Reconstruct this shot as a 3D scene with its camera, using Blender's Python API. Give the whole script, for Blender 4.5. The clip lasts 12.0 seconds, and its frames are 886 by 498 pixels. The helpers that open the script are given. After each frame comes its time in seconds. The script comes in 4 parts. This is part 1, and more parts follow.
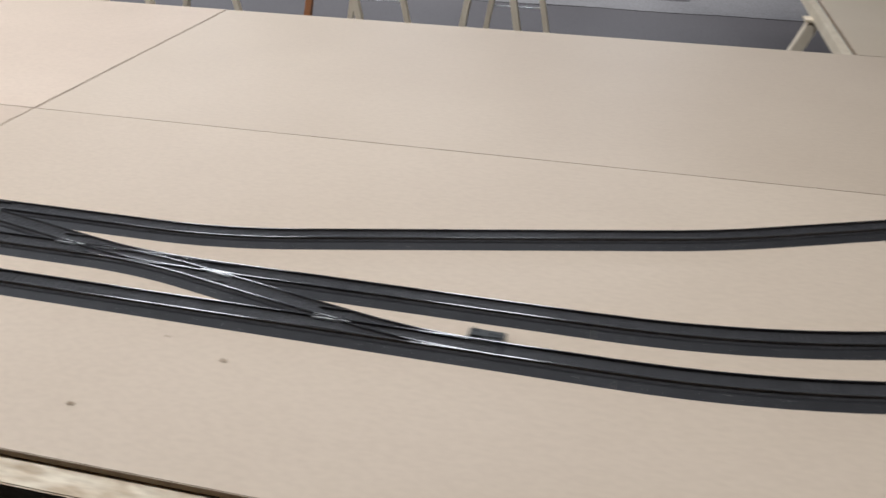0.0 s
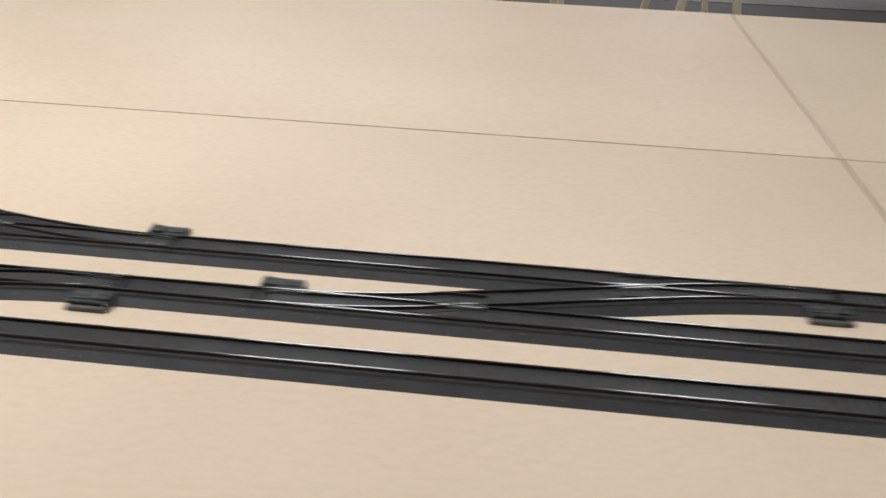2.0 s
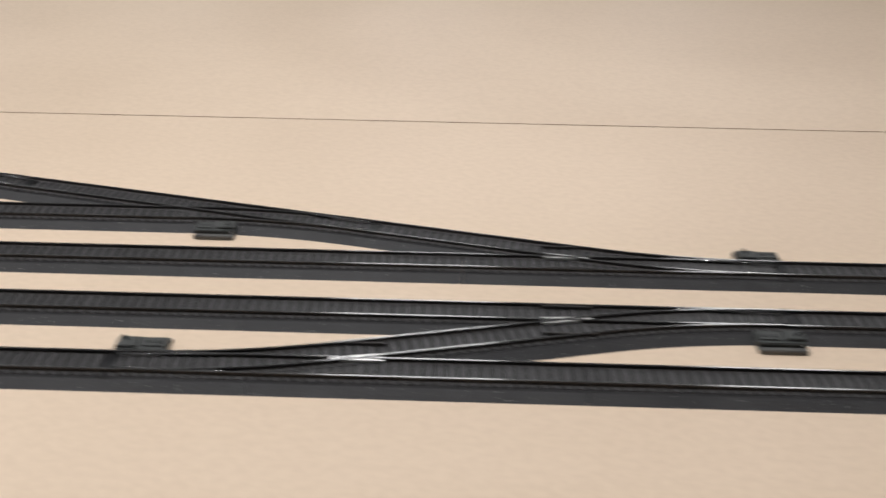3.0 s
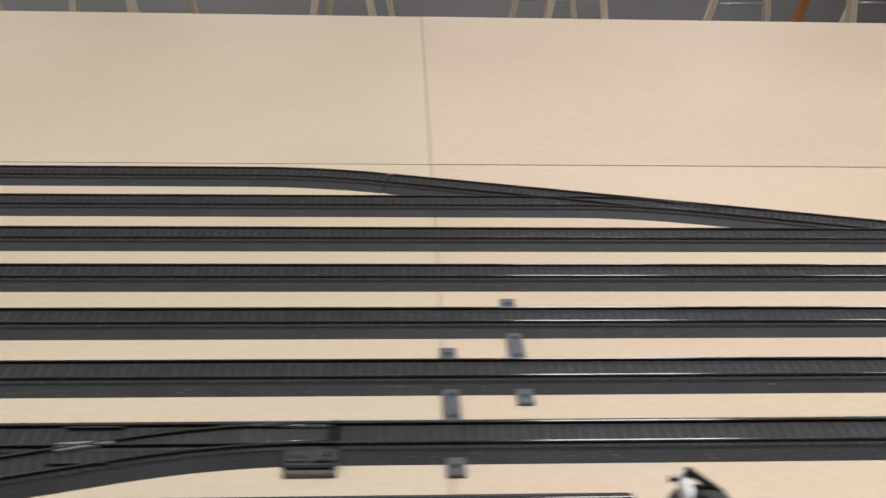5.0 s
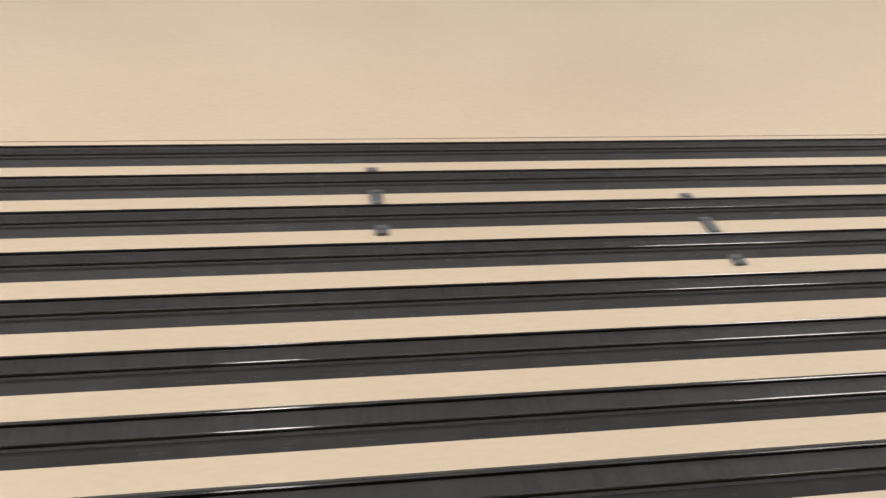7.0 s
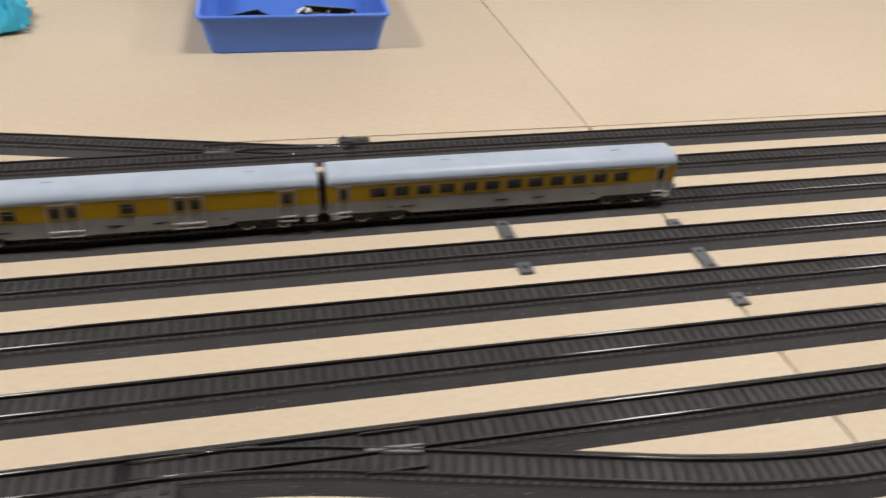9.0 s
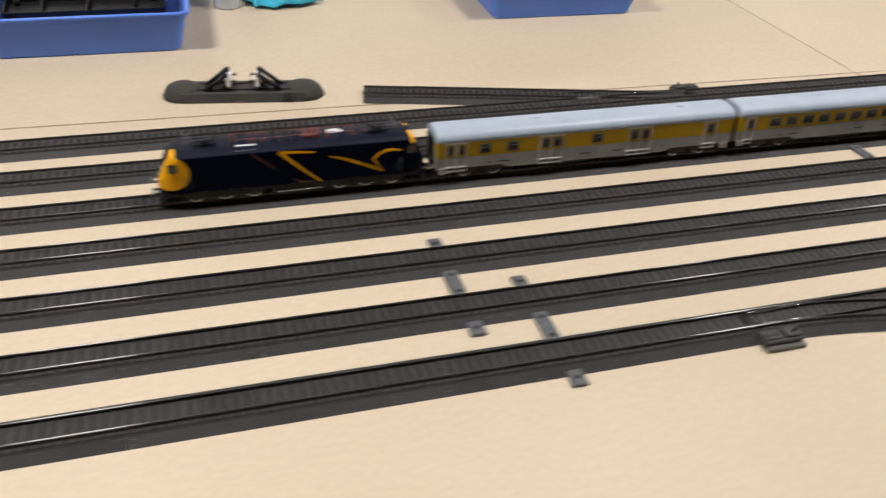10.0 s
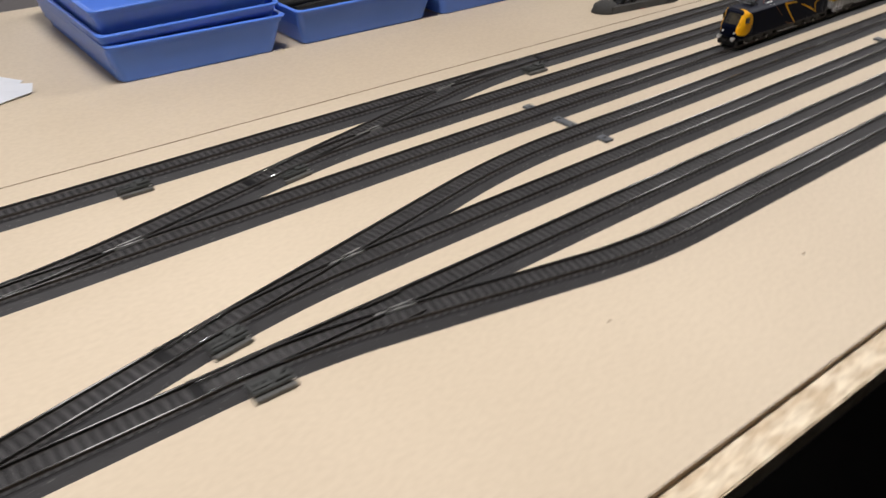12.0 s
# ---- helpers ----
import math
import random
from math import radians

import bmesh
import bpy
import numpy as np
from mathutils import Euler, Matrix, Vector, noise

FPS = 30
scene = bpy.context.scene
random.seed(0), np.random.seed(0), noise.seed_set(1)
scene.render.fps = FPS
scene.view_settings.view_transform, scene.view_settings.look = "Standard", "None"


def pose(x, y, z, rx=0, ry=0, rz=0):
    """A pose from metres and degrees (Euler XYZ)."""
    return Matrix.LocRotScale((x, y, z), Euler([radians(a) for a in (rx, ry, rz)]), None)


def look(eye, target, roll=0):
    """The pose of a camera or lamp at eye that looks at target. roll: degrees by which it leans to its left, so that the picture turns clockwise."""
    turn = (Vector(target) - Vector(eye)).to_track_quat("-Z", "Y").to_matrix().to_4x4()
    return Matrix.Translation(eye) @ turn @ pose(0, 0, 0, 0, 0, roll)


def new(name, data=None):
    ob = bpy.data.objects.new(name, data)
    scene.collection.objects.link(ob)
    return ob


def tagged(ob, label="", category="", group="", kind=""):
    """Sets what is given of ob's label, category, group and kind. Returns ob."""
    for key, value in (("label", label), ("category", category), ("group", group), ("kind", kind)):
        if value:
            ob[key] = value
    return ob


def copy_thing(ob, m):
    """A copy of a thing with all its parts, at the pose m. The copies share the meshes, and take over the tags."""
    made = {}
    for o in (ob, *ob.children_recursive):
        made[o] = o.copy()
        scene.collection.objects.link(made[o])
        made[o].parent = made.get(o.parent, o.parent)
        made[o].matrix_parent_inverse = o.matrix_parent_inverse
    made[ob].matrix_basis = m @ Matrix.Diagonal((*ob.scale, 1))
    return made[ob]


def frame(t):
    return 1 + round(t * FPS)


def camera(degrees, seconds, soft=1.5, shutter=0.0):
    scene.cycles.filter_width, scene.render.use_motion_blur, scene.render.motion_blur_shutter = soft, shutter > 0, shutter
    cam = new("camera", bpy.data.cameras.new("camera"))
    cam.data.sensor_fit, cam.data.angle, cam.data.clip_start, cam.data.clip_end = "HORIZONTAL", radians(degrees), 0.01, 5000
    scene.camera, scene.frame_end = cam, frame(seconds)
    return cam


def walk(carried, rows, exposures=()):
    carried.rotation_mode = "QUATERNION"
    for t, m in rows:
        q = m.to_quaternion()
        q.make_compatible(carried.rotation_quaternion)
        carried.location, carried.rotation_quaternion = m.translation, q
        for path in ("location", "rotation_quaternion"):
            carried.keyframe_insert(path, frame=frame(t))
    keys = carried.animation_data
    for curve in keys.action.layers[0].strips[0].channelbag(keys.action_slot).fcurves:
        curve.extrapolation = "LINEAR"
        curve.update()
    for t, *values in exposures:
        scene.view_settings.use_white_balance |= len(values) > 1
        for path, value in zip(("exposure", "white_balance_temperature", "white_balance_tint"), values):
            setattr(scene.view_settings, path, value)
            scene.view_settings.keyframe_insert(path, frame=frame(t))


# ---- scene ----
cam = camera(55.88, 12.0, soft=1.5, shutter=0.4)

# seconds, eye x y z, then yaw (to the left of +y), pitch and roll in degrees
PATH = [
    (0.0, 0.7262, -0.7865, 0.4132, 13.037, -29.310, 0.752),
    (0.5, 0.4521, -0.7458, 0.3709, 12.433, -27.883, 1.868),
    (0.8, 0.2760, -0.7053, 0.3633, 10.102, -27.333, 2.193),
    (1.0, 0.1614, -0.6761, 0.3661, 8.306, -27.549, 2.251),
    (1.2, 0.0424, -0.6492, 0.3601, 6.507, -27.952, 2.728),
    (1.5, -0.1282, -0.6396, 0.3578, 4.664, -29.402, 3.153),
    (2.0, -0.4355, -0.6588, 0.3389, 5.153, -29.847, 2.092),
    (2.5, -0.6857, -0.6620, 0.3237, 3.419, -29.859, 1.396),
    (3.0, -0.9323, -0.6265, 0.3161, 1.296, -29.947, 0.816),
    (3.5, -1.1285, -0.6109, 0.3276, 0.288, -29.499, 0.379),
    (3.7, -1.2331, -0.6165, 0.3421, -0.595, -29.519, 0.563),
    (5.3, -2.0277, -0.6214, 0.3586, -4.838, -29.926, 2.433),
    (5.5, -2.1207, -0.6213, 0.3575, -6.578, -30.255, 3.186),
    (6.0, -2.3994, -0.6139, 0.3673, -6.763, -32.024, 3.197),
    (6.5, -2.6578, -0.6149, 0.3655, -10.002, -31.795, 4.352),
    (6.7, -2.7737, -0.6194, 0.3751, -10.303, -32.208, 4.280),
    (8.3, -3.6583, -0.5892, 0.3681, -13.503, -32.244, 3.542),
    (8.5, -3.7507, -0.5830, 0.3585, -13.334, -32.711, 3.269),
    (9.0, -3.9334, -0.5757, 0.3605, -13.713, -32.628, 2.915),
    (9.5, -4.1460, -0.6283, 0.3822, -14.578, -33.870, 2.903),
    (10.0, -4.3793, -0.6236, 0.3746, -17.534, -33.807, 3.125),
    (10.5, -4.6352, -0.5646, 0.3661, -23.393, -32.934, 3.574),
    (11.0, -4.9055, -0.5894, 0.3746, -26.503, -33.307, 2.008),
    (11.5, -5.1744, -0.5730, 0.3812, -33.528, -33.568, 2.356),
    (12.0, -5.3983, -0.5764, 0.3573, -39.444, -31.622, 0.157),
]


def eye_row(t, x, y, z, yaw, pitch, roll):
    a, b = radians(yaw), radians(pitch)
    way = Vector((-math.sin(a) * math.cos(b), math.cos(a) * math.cos(b), math.sin(b)))
    return t, look((x, y, z), Vector((x, y, z)) + way, roll)


walk(cam, [eye_row(*row) for row in PATH], [(0.0, 0.43, 5850, 11), (1.0, 0.27, 5920, 8.5), (1.8, 0.14, 6190, 8), (3.0, -0.16, 6290, 11), (5.4, -0.07, 6350, 10.5), (6.0, 0.0, 6650, 13), (9.0, 0.13, 6700, 13.5), (10.5, 0.23, 6600, 13.5), (12.0, -0.08, 6480, 14)])

# ---- light: ceiling lamps over and behind the table ----
world = bpy.data.worlds.new("room_air")
world.use_nodes = True
scene.world = world
world.node_tree.nodes["Background"].inputs[0].default_value = (1.0, 0.98, 0.95, 1)
world.node_tree.nodes["Background"].inputs[1].default_value = 0.05


def ceiling_lamp(x, y, power, sx=0.45, sy=0.2, z=1.62):
    data = bpy.data.lights.new("ceiling_lamp", "AREA")
    data.shape, data.size, data.size_y = "RECTANGLE", sx, sy
    data.energy, data.color = power, (1.0, 0.985, 0.965)
    ob = new("ceiling_lamp", data)
    ob.matrix_world = pose(x, y, z)
    return tagged(ob, "long warm white ceiling lamp over the table", "lamp", "ceiling lamps", "light")


for lx, share in ((-7.3, 0.5), (-5.3, 1.2), (-3.3, 0.76), (-1.3, 1.16), (0.7, 0.46)):
    ceiling_lamp(lx, -0.15, 25 * share)
    ceiling_lamp(lx, 6.5, 50)
for lx, share, wide in ((-6.8, 0.4, 0.3), (-4.9, 0.45, 0.35), (-1.1, 1.2, 0.65), (0.25, 0.9, 0.5)):
    ceiling_lamp(lx, 1.95, 10 * share, wide, 1.5)
ceiling_lamp(-3.07, 0.9, 1.2, 0.18, 0.5, 1.05)

# ---- materials ----
def nodes_of(name):
    m = bpy.data.materials.new(name)
    m.use_nodes = True
    nt = m.node_tree
    return m, nt, nt.nodes["Principled BSDF"]


def mixed(name, dark, light, scale, rough=0.5, metal=0.0, fine=0.0, bump=0.0, bump_scale=None, vary=0.0, detail=4.0, spread=(0.3, 0.7),
          rough_vary=0.0, speck=None, spec=0.5, stretch=(1, 1, 1), grain=3):
    """A surface of two tones: coarse noise, a finer grain, relief, and a shift per object."""
    m, nt, b = nodes_of(name)
    N, L = nt.nodes.new, nt.links.new
    geo = N("ShaderNodeTexCoord")
    mp = N("ShaderNodeMapping")
    mp.inputs["Scale"].default_value = stretch
    L(geo.outputs["Object"], mp.inputs["Vector"])
    info = N("ShaderNodeObjectInfo")
    shift = N("ShaderNodeVectorMath")
    shift.operation = "ADD"
    L(mp.outputs[0], shift.inputs[0])
    L(info.outputs["Random"], shift.inputs[1])
    n1 = N("ShaderNodeTexNoise")
    n1.inputs["Scale"].default_value, n1.inputs["Detail"].default_value = scale, detail
    L(shift.outputs[0], n1.inputs["Vector"])
    ramp = N("ShaderNodeValToRGB")
    ramp.color_ramp.elements[0].position, ramp.color_ramp.elements[1].position = spread
    ramp.color_ramp.elements[0].color, ramp.color_ramp.elements[1].color = (*dark, 1), (*light, 1)
    L(n1.outputs["Fac"], ramp.inputs[0])
    colour = ramp.outputs[0]
    n2 = N("ShaderNodeTexNoise")
    n2.inputs["Scale"].default_value, n2.inputs["Detail"].default_value = bump_scale or scale * 9, grain
    L(shift.outputs[0], n2.inputs["Vector"])
    if fine:
        mul = N("ShaderNodeMix")
        mul.data_type, mul.blend_type = "RGBA", "MULTIPLY"
        mul.inputs["Factor"].default_value = fine
        r2 = N("ShaderNodeValToRGB")
        r2.color_ramp.elements[0].position, r2.color_ramp.elements[1].position = 0.32, 0.62
        r2.color_ramp.elements[0].color = (0.47, 0.40, 0.33, 1)
        L(n2.outputs["Fac"], r2.inputs[0])
        L(colour, mul.inputs["A"])
        L(r2.outputs[0], mul.inputs["B"])
        colour = mul.outputs["Result"]
    if speck:
        tone, at_least, sc = speck
        n3 = N("ShaderNodeTexNoise")
        n3.inputs["Scale"].default_value, n3.inputs["Detail"].default_value = sc, 1
        L(shift.outputs[0], n3.inputs["Vector"])
        r3 = N("ShaderNodeValToRGB")
        r3.color_ramp.elements[0].position, r3.color_ramp.elements[1].position = at_least, at_least + 0.03
        L(n3.outputs["Fac"], r3.inputs[0])
        mx = N("ShaderNodeMix")
        mx.data_type = "RGBA"
        L(r3.outputs[0], mx.inputs["Factor"])
        L(colour, mx.inputs["A"])
        mx.inputs["B"].default_value = (*tone, 1)
        colour = mx.outputs["Result"]
    if vary:
        hsv = N("ShaderNodeHueSaturation")
        mr = N("ShaderNodeMapRange")
        mr.inputs["To Min"].default_value, mr.inputs["To Max"].default_value = 1 - vary, 1 + vary
        L(info.outputs["Random"], mr.inputs["Value"])
        L(mr.outputs[0], hsv.inputs["Value"])
        L(colour, hsv.inputs["Color"])
        colour = hsv.outputs[0]
    L(colour, b.inputs["Base Color"])
    b.inputs["Metallic"].default_value = metal
    b.inputs["Roughness"].default_value = rough
    b.inputs["Specular IOR Level"].default_value = spec
    if rough_vary:
        rr = N("ShaderNodeMapRange")
        rr.inputs["To Min"].default_value, rr.inputs["To Max"].default_value = rough - rough_vary, rough + rough_vary
        L(n1.outputs["Fac"], rr.inputs["Value"])
        L(rr.outputs[0], b.inputs["Roughness"])
    if bump:
        bp = N("ShaderNodeBump")
        bp.inputs["Strength"].default_value, bp.inputs["Distance"].default_value = bump, 0.001
        L(n2.outputs["Fac"], bp.inputs["Height"])
        L(bp.outputs[0], b.inputs["Normal"])
    return m


M_BOARD = mixed("tan_fibreboard", (0.572, 0.472, 0.342), (0.652, 0.549, 0.409), 2.2, 0.56, fine=0.13, bump=0.12, bump_scale=210, vary=0.02, rough_vary=0.07, spec=0.38, detail=9, grain=5)
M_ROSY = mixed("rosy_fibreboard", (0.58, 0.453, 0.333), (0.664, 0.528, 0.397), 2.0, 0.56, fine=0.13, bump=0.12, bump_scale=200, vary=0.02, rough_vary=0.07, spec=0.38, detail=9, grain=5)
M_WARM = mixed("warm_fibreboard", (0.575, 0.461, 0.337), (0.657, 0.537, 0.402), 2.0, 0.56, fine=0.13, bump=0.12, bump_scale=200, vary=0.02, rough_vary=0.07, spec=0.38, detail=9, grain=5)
M_OSB = mixed("osb_flakes", (0.62, 0.49, 0.33), (0.82, 0.71, 0.53), 80, 0.75, fine=0.5, bump=0.5, bump_scale=120, detail=2, spread=(0.38, 0.6), stretch=(0.5, 1.3, 1.3))
M_EDGE = mixed("board_edge", (0.22, 0.15, 0.09), (0.33, 0.235, 0.15), 60, 0.8)
M_PINE = mixed("pine_wood", (0.68, 0.57, 0.41), (0.80, 0.70, 0.53), 6, 0.6, fine=0.12, bump=0.1, stretch=(9, 9, 1), vary=0.06)
M_FLOOR = mixed("dark_floor", (0.074, 0.064, 0.064), (0.105, 0.093, 0.092), 1.3, 0.62, fine=0.35, bump=0.2, bump_scale=70, rough_vary=0.1)
M_SCREED = mixed("pale_screed", (0.17, 0.16, 0.158), (0.25, 0.236, 0.228), 1.6, 0.7, fine=0.4, bump=0.2, bump_scale=60)
M_WALL = mixed("grey_wall", (0.055, 0.057, 0.062), (0.075, 0.077, 0.083), 2, 0.85, bump=0.1)
M_CEILING = mixed("dark_ceiling", (0.075, 0.074, 0.075), (0.1, 0.098, 0.098), 1.2, 0.9)
# near-black tone that puts the shade below the table into the floor's colour
M_FLOORSHADE = mixed("black_floor_shade", (0.008, 0.007, 0.007), (0.013, 0.012, 0.011), 9, 0.8, bump=0.3, bump_scale=200, spec=0.2)
M_BED = mixed("grey_ballast_bed", (0.027, 0.0265, 0.0276), (0.040, 0.0393, 0.0405), 35, 0.62, fine=0.35, bump=0.45, bump_scale=900, vary=0.12, speck=((0.30, 0.29, 0.27), 0.735, 700), spec=0.36)
M_SLEEPER = mixed("dark_plastic_sleeper", (0.046, 0.0442, 0.0437), (0.063, 0.0607, 0.06), 120, 0.42, bump=0.15, bump_scale=1500, vary=0.16, spec=0.5)
M_GROOVE = mixed("dark_ballast_fill", (0.021, 0.0205, 0.021), (0.031, 0.03, 0.0305), 200, 0.9, bump=0.5, bump_scale=1200, spec=0.2)
M_RAIL = mixed("nickel_rail", (0.19, 0.19, 0.19), (0.33, 0.325, 0.32), 30, 0.12, metal=0.8, rough_vary=0.04)
M_RAILWEB = mixed("tarnished_rail_side", (0.05, 0.044, 0.042), (0.075, 0.067, 0.063), 60, 0.55, spec=0.3)
M_FROG = mixed("pale_metal_frog", (0.58, 0.57, 0.55), (0.75, 0.74, 0.71), 90, 0.3, metal=0.8)
M_BLACK = mixed("black_plastic", (0.006, 0.006, 0.0065), (0.011, 0.011, 0.0115), 80, 0.45, vary=0.1, spec=0.3)
M_MOTOR = mixed("grey_green_plastic", (0.032, 0.034, 0.032), (0.048, 0.05, 0.047), 90, 0.55, bump=0.15, bump_scale=900)
M_LEDGE = mixed("pale_grey_plastic", (0.085, 0.083, 0.077), (0.12, 0.117, 0.109), 90, 0.5, bump=0.1, bump_scale=900)
M_SPACER = mixed("grey_plastic_spacer", (0.078, 0.083, 0.09), (0.12, 0.126, 0.135), 120, 0.5, bump=0.15, bump_scale=1200, vary=0.12)
M_NAVY = mixed("navy_paint", (0.0012, 0.0026, 0.0095), (0.0018, 0.0036, 0.0125), 60, 0.4, spec=0.05)
M_ROOFNAVY = mixed("navy_roof_paint", (0.0055, 0.0073, 0.0165), (0.008, 0.0105, 0.022), 70, 0.5, spec=0.18)
M_YELLOW = mixed("warm_yellow_paint", (0.86, 0.40, 0.004), (0.92, 0.45, 0.007), 70, 0.45, spec=0.2)
M_COACHYEL = mixed("golden_coach_paint", (0.41, 0.245, 0.003), (0.47, 0.285, 0.005), 60, 0.36, spec=0.35)
M_COACHGREY = mixed("pale_grey_coach_paint", (0.26, 0.26, 0.258), (0.32, 0.32, 0.317), 60, 0.4, spec=0.35)
M_ROOF = mixed("silver_coach_roof", (0.355, 0.42, 0.50), (0.41, 0.475, 0.56), 50, 0.4, spec=0.4)
M_GLASS = mixed("dark_glazing", (0.016, 0.013, 0.009), (0.045, 0.036, 0.02), 140, 0.14)
M_WHITE = mixed("white_plastic", (0.74, 0.74, 0.73), (0.82, 0.82, 0.81), 70, 0.42)
M_CHROME = mixed("silver_trim", (0.62, 0.62, 0.62), (0.8, 0.8, 0.8), 90, 0.3, metal=0.5)
M_RED = mixed("brick_red_insulator", (0.17, 0.045, 0.035), (0.25, 0.065, 0.05), 200, 0.45)
M_TYRE = mixed("bright_wheel_rim", (0.55, 0.545, 0.53), (0.7, 0.69, 0.67), 200, 0.3, metal=0.45)
M_BLUE = mixed("blue_tray_plastic", (0.075, 0.195, 0.68), (0.09, 0.22, 0.74), 12, 0.38, bump=0.08, bump_scale=400, vary=0.05)
M_CLOTH = mixed("turquoise_cloth", (0.03, 0.40, 0.60), (0.06, 0.52, 0.72), 40, 0.9, fine=0.3, bump=0.6, bump_scale=700)
M_PAPER = mixed("white_paper", (0.66, 0.68, 0.72), (0.72, 0.74, 0.77), 15, 0.7)
M_BOTTLE = mixed("milky_bottle_plastic", (0.58, 0.68, 0.78), (0.68, 0.77, 0.85), 15, 0.35)
M_TRACKSPARE = mixed("spare_track_plastic", (0.006, 0.006, 0.0065), (0.012, 0.012, 0.013), 90, 0.4, vary=0.2, spec=0.25)
M_ORANGE = mixed("orange_wood", (0.34, 0.13, 0.045), (0.44, 0.18, 0.07), 20, 0.6)
M_HEAP = mixed("grey_heap", (0.042, 0.041, 0.038), (0.058, 0.056, 0.052), 80, 0.85, fine=0.3, bump=0.6, bump_scale=900)


# ---- builders ----
def mesh_of(name, bm, material):
    me = bpy.data.meshes.new(name)
    bm.to_mesh(me)
    bm.free()
    for m in material if isinstance(material, (list, tuple)) else (material,):
        me.materials.append(m)
    return me


def part(name, bm, material, parent=None, label=""):
    me = mesh_of(name, bm, material) if isinstance(bm, bmesh.types.BMesh) else bm
    ob = new(name, me)
    if parent is not None:
        ob.parent = parent
    if label:
        tagged(ob, label)
    return ob


def thing(name, m, label, category, group="", kind=""):
    ob = new(name)
    ob.empty_display_size = 0.02
    ob.matrix_world = m
    return tagged(ob, label, category, group, kind)


def box(bm, x0, x1, y0, y1, z0, z1, bevel=0.0, m=None, slot=0):
    """A box with bevelled edges, added to bm."""
    b = bmesh.new()
    bmesh.ops.create_cube(b, size=1)
    for v in b.verts:
        v.co = Vector((x0 + (v.co.x + 0.5) * (x1 - x0), y0 + (v.co.y + 0.5) * (y1 - y0), z0 + (v.co.z + 0.5) * (z1 - z0)))
    if bevel:
        bmesh.ops.bevel(b, geom=b.edges[:], offset=bevel, segments=2, affect="EDGES")
    add(bm, b, m, slot)


def add(bm, b, m=None, slot=0):
    if m is not None:
        bmesh.ops.transform(b, matrix=m, verts=b.verts)
    made = {v: bm.verts.new(v.co) for v in b.verts}
    for f in b.faces:
        try:
            g = bm.faces.new([made[v] for v in f.verts])
            g.smooth, g.material_index = f.smooth, slot or f.material_index
        except ValueError:
            pass
    b.free()


def rod(bm, a, b, r, sides=8, r2=None, smooth=True, slot=0):
    """A round bar from a to b."""
    a, b = Vector(a), Vector(b)
    c = bmesh.new()
    bmesh.ops.create_cone(c, cap_ends=True, segments=sides, radius1=r, radius2=r if r2 is None else r2, depth=(b - a).length)
    for f in c.faces:
        f.smooth = smooth and len(f.verts) == 4
    q = Vector((0, 0, 1)).rotation_difference((b - a).normalized())
    add(bm, c, Matrix.Translation((a + b) / 2) @ q.to_matrix().to_4x4(), slot)


def loft(bm, rings, closed=True, caps=True, smooth=False, slot=0):
    """Skins rings of points, each of the same count."""
    rows = [[bm.verts.new(p) for p in ring] for ring in rings]
    n = len(rows[0])
    for a, b in zip(rows, rows[1:]):
        for i in range(n if closed else n - 1):
            j = (i + 1) % n
            f = bm.faces.new((a[i], a[j], b[j], b[i]))
            f.smooth, f.material_index = smooth, slot
    if caps and closed:
        for ring in (rows[0][::-1], rows[-1]):
            f = bm.faces.new(ring)
            f.material_index = slot
    return rows


def right_way(bm):
    bmesh.ops.recalc_face_normals(bm, faces=bm.faces[:])
    return bm


def plate(bm, points, normal_offset, depth_vec, slot=0):
    """A flat polygon thickened along depth_vec."""
    a = [bm.verts.new(Vector(p) + normal_offset) for p in points]
    b = [bm.verts.new(Vector(p) + normal_offset + depth_vec) for p in points]
    bm.faces.new(b).material_index = slot
    bm.faces.new(a[::-1]).material_index = slot
    for i in range(len(points)):
        j = (i + 1) % len(points)
        bm.faces.new((a[i], a[j], b[j], b[i])).material_index = slot

# ---- the table: fibreboard sheets on a rim of OSB ----
SEAM_X = (-3.597, -1.862, -0.098, 1.665)
Y_FRONT, Y_MID, Y_BACK = -0.4268, 0.1835, 0.792
GAP = 0.0013
GAPS = {-3.597: 0.0009, -1.862: 0.0005, -0.098: 0.0015}


def sheet(x0, x1, y0, y1, top, skew0=0.0, skew1=0.0, face=M_BOARD):
    """One board; skew0 and skew1 shift the front and back edge at its left-hand end."""
    bm = bmesh.new()
    box(bm, x0 + GAPS.get(x0, GAP) / 2, x1 - GAPS.get(x1, GAP) / 2, y0 + GAP / 2, y1 - GAP / 2, -0.006, 0.0, 0.0006)
    for v in bm.verts:
        if v.co.x < (x0 + x1) / 2:
            v.co.y += skew0 if v.co.y < (y0 + y1) / 2 else skew1
    bm.normal_update()
    for f in bm.faces:
        f.material_index = 1 if abs(f.normal.z) < 0.4 else 0
    ob = part("table_board", mesh_of("table_board", bm, (face, M_EDGE)), None)
    ob.location.z = top
    return tagged(ob, "smooth tan fibreboard sheet of the layout table", "table board", "table boards", "structure")


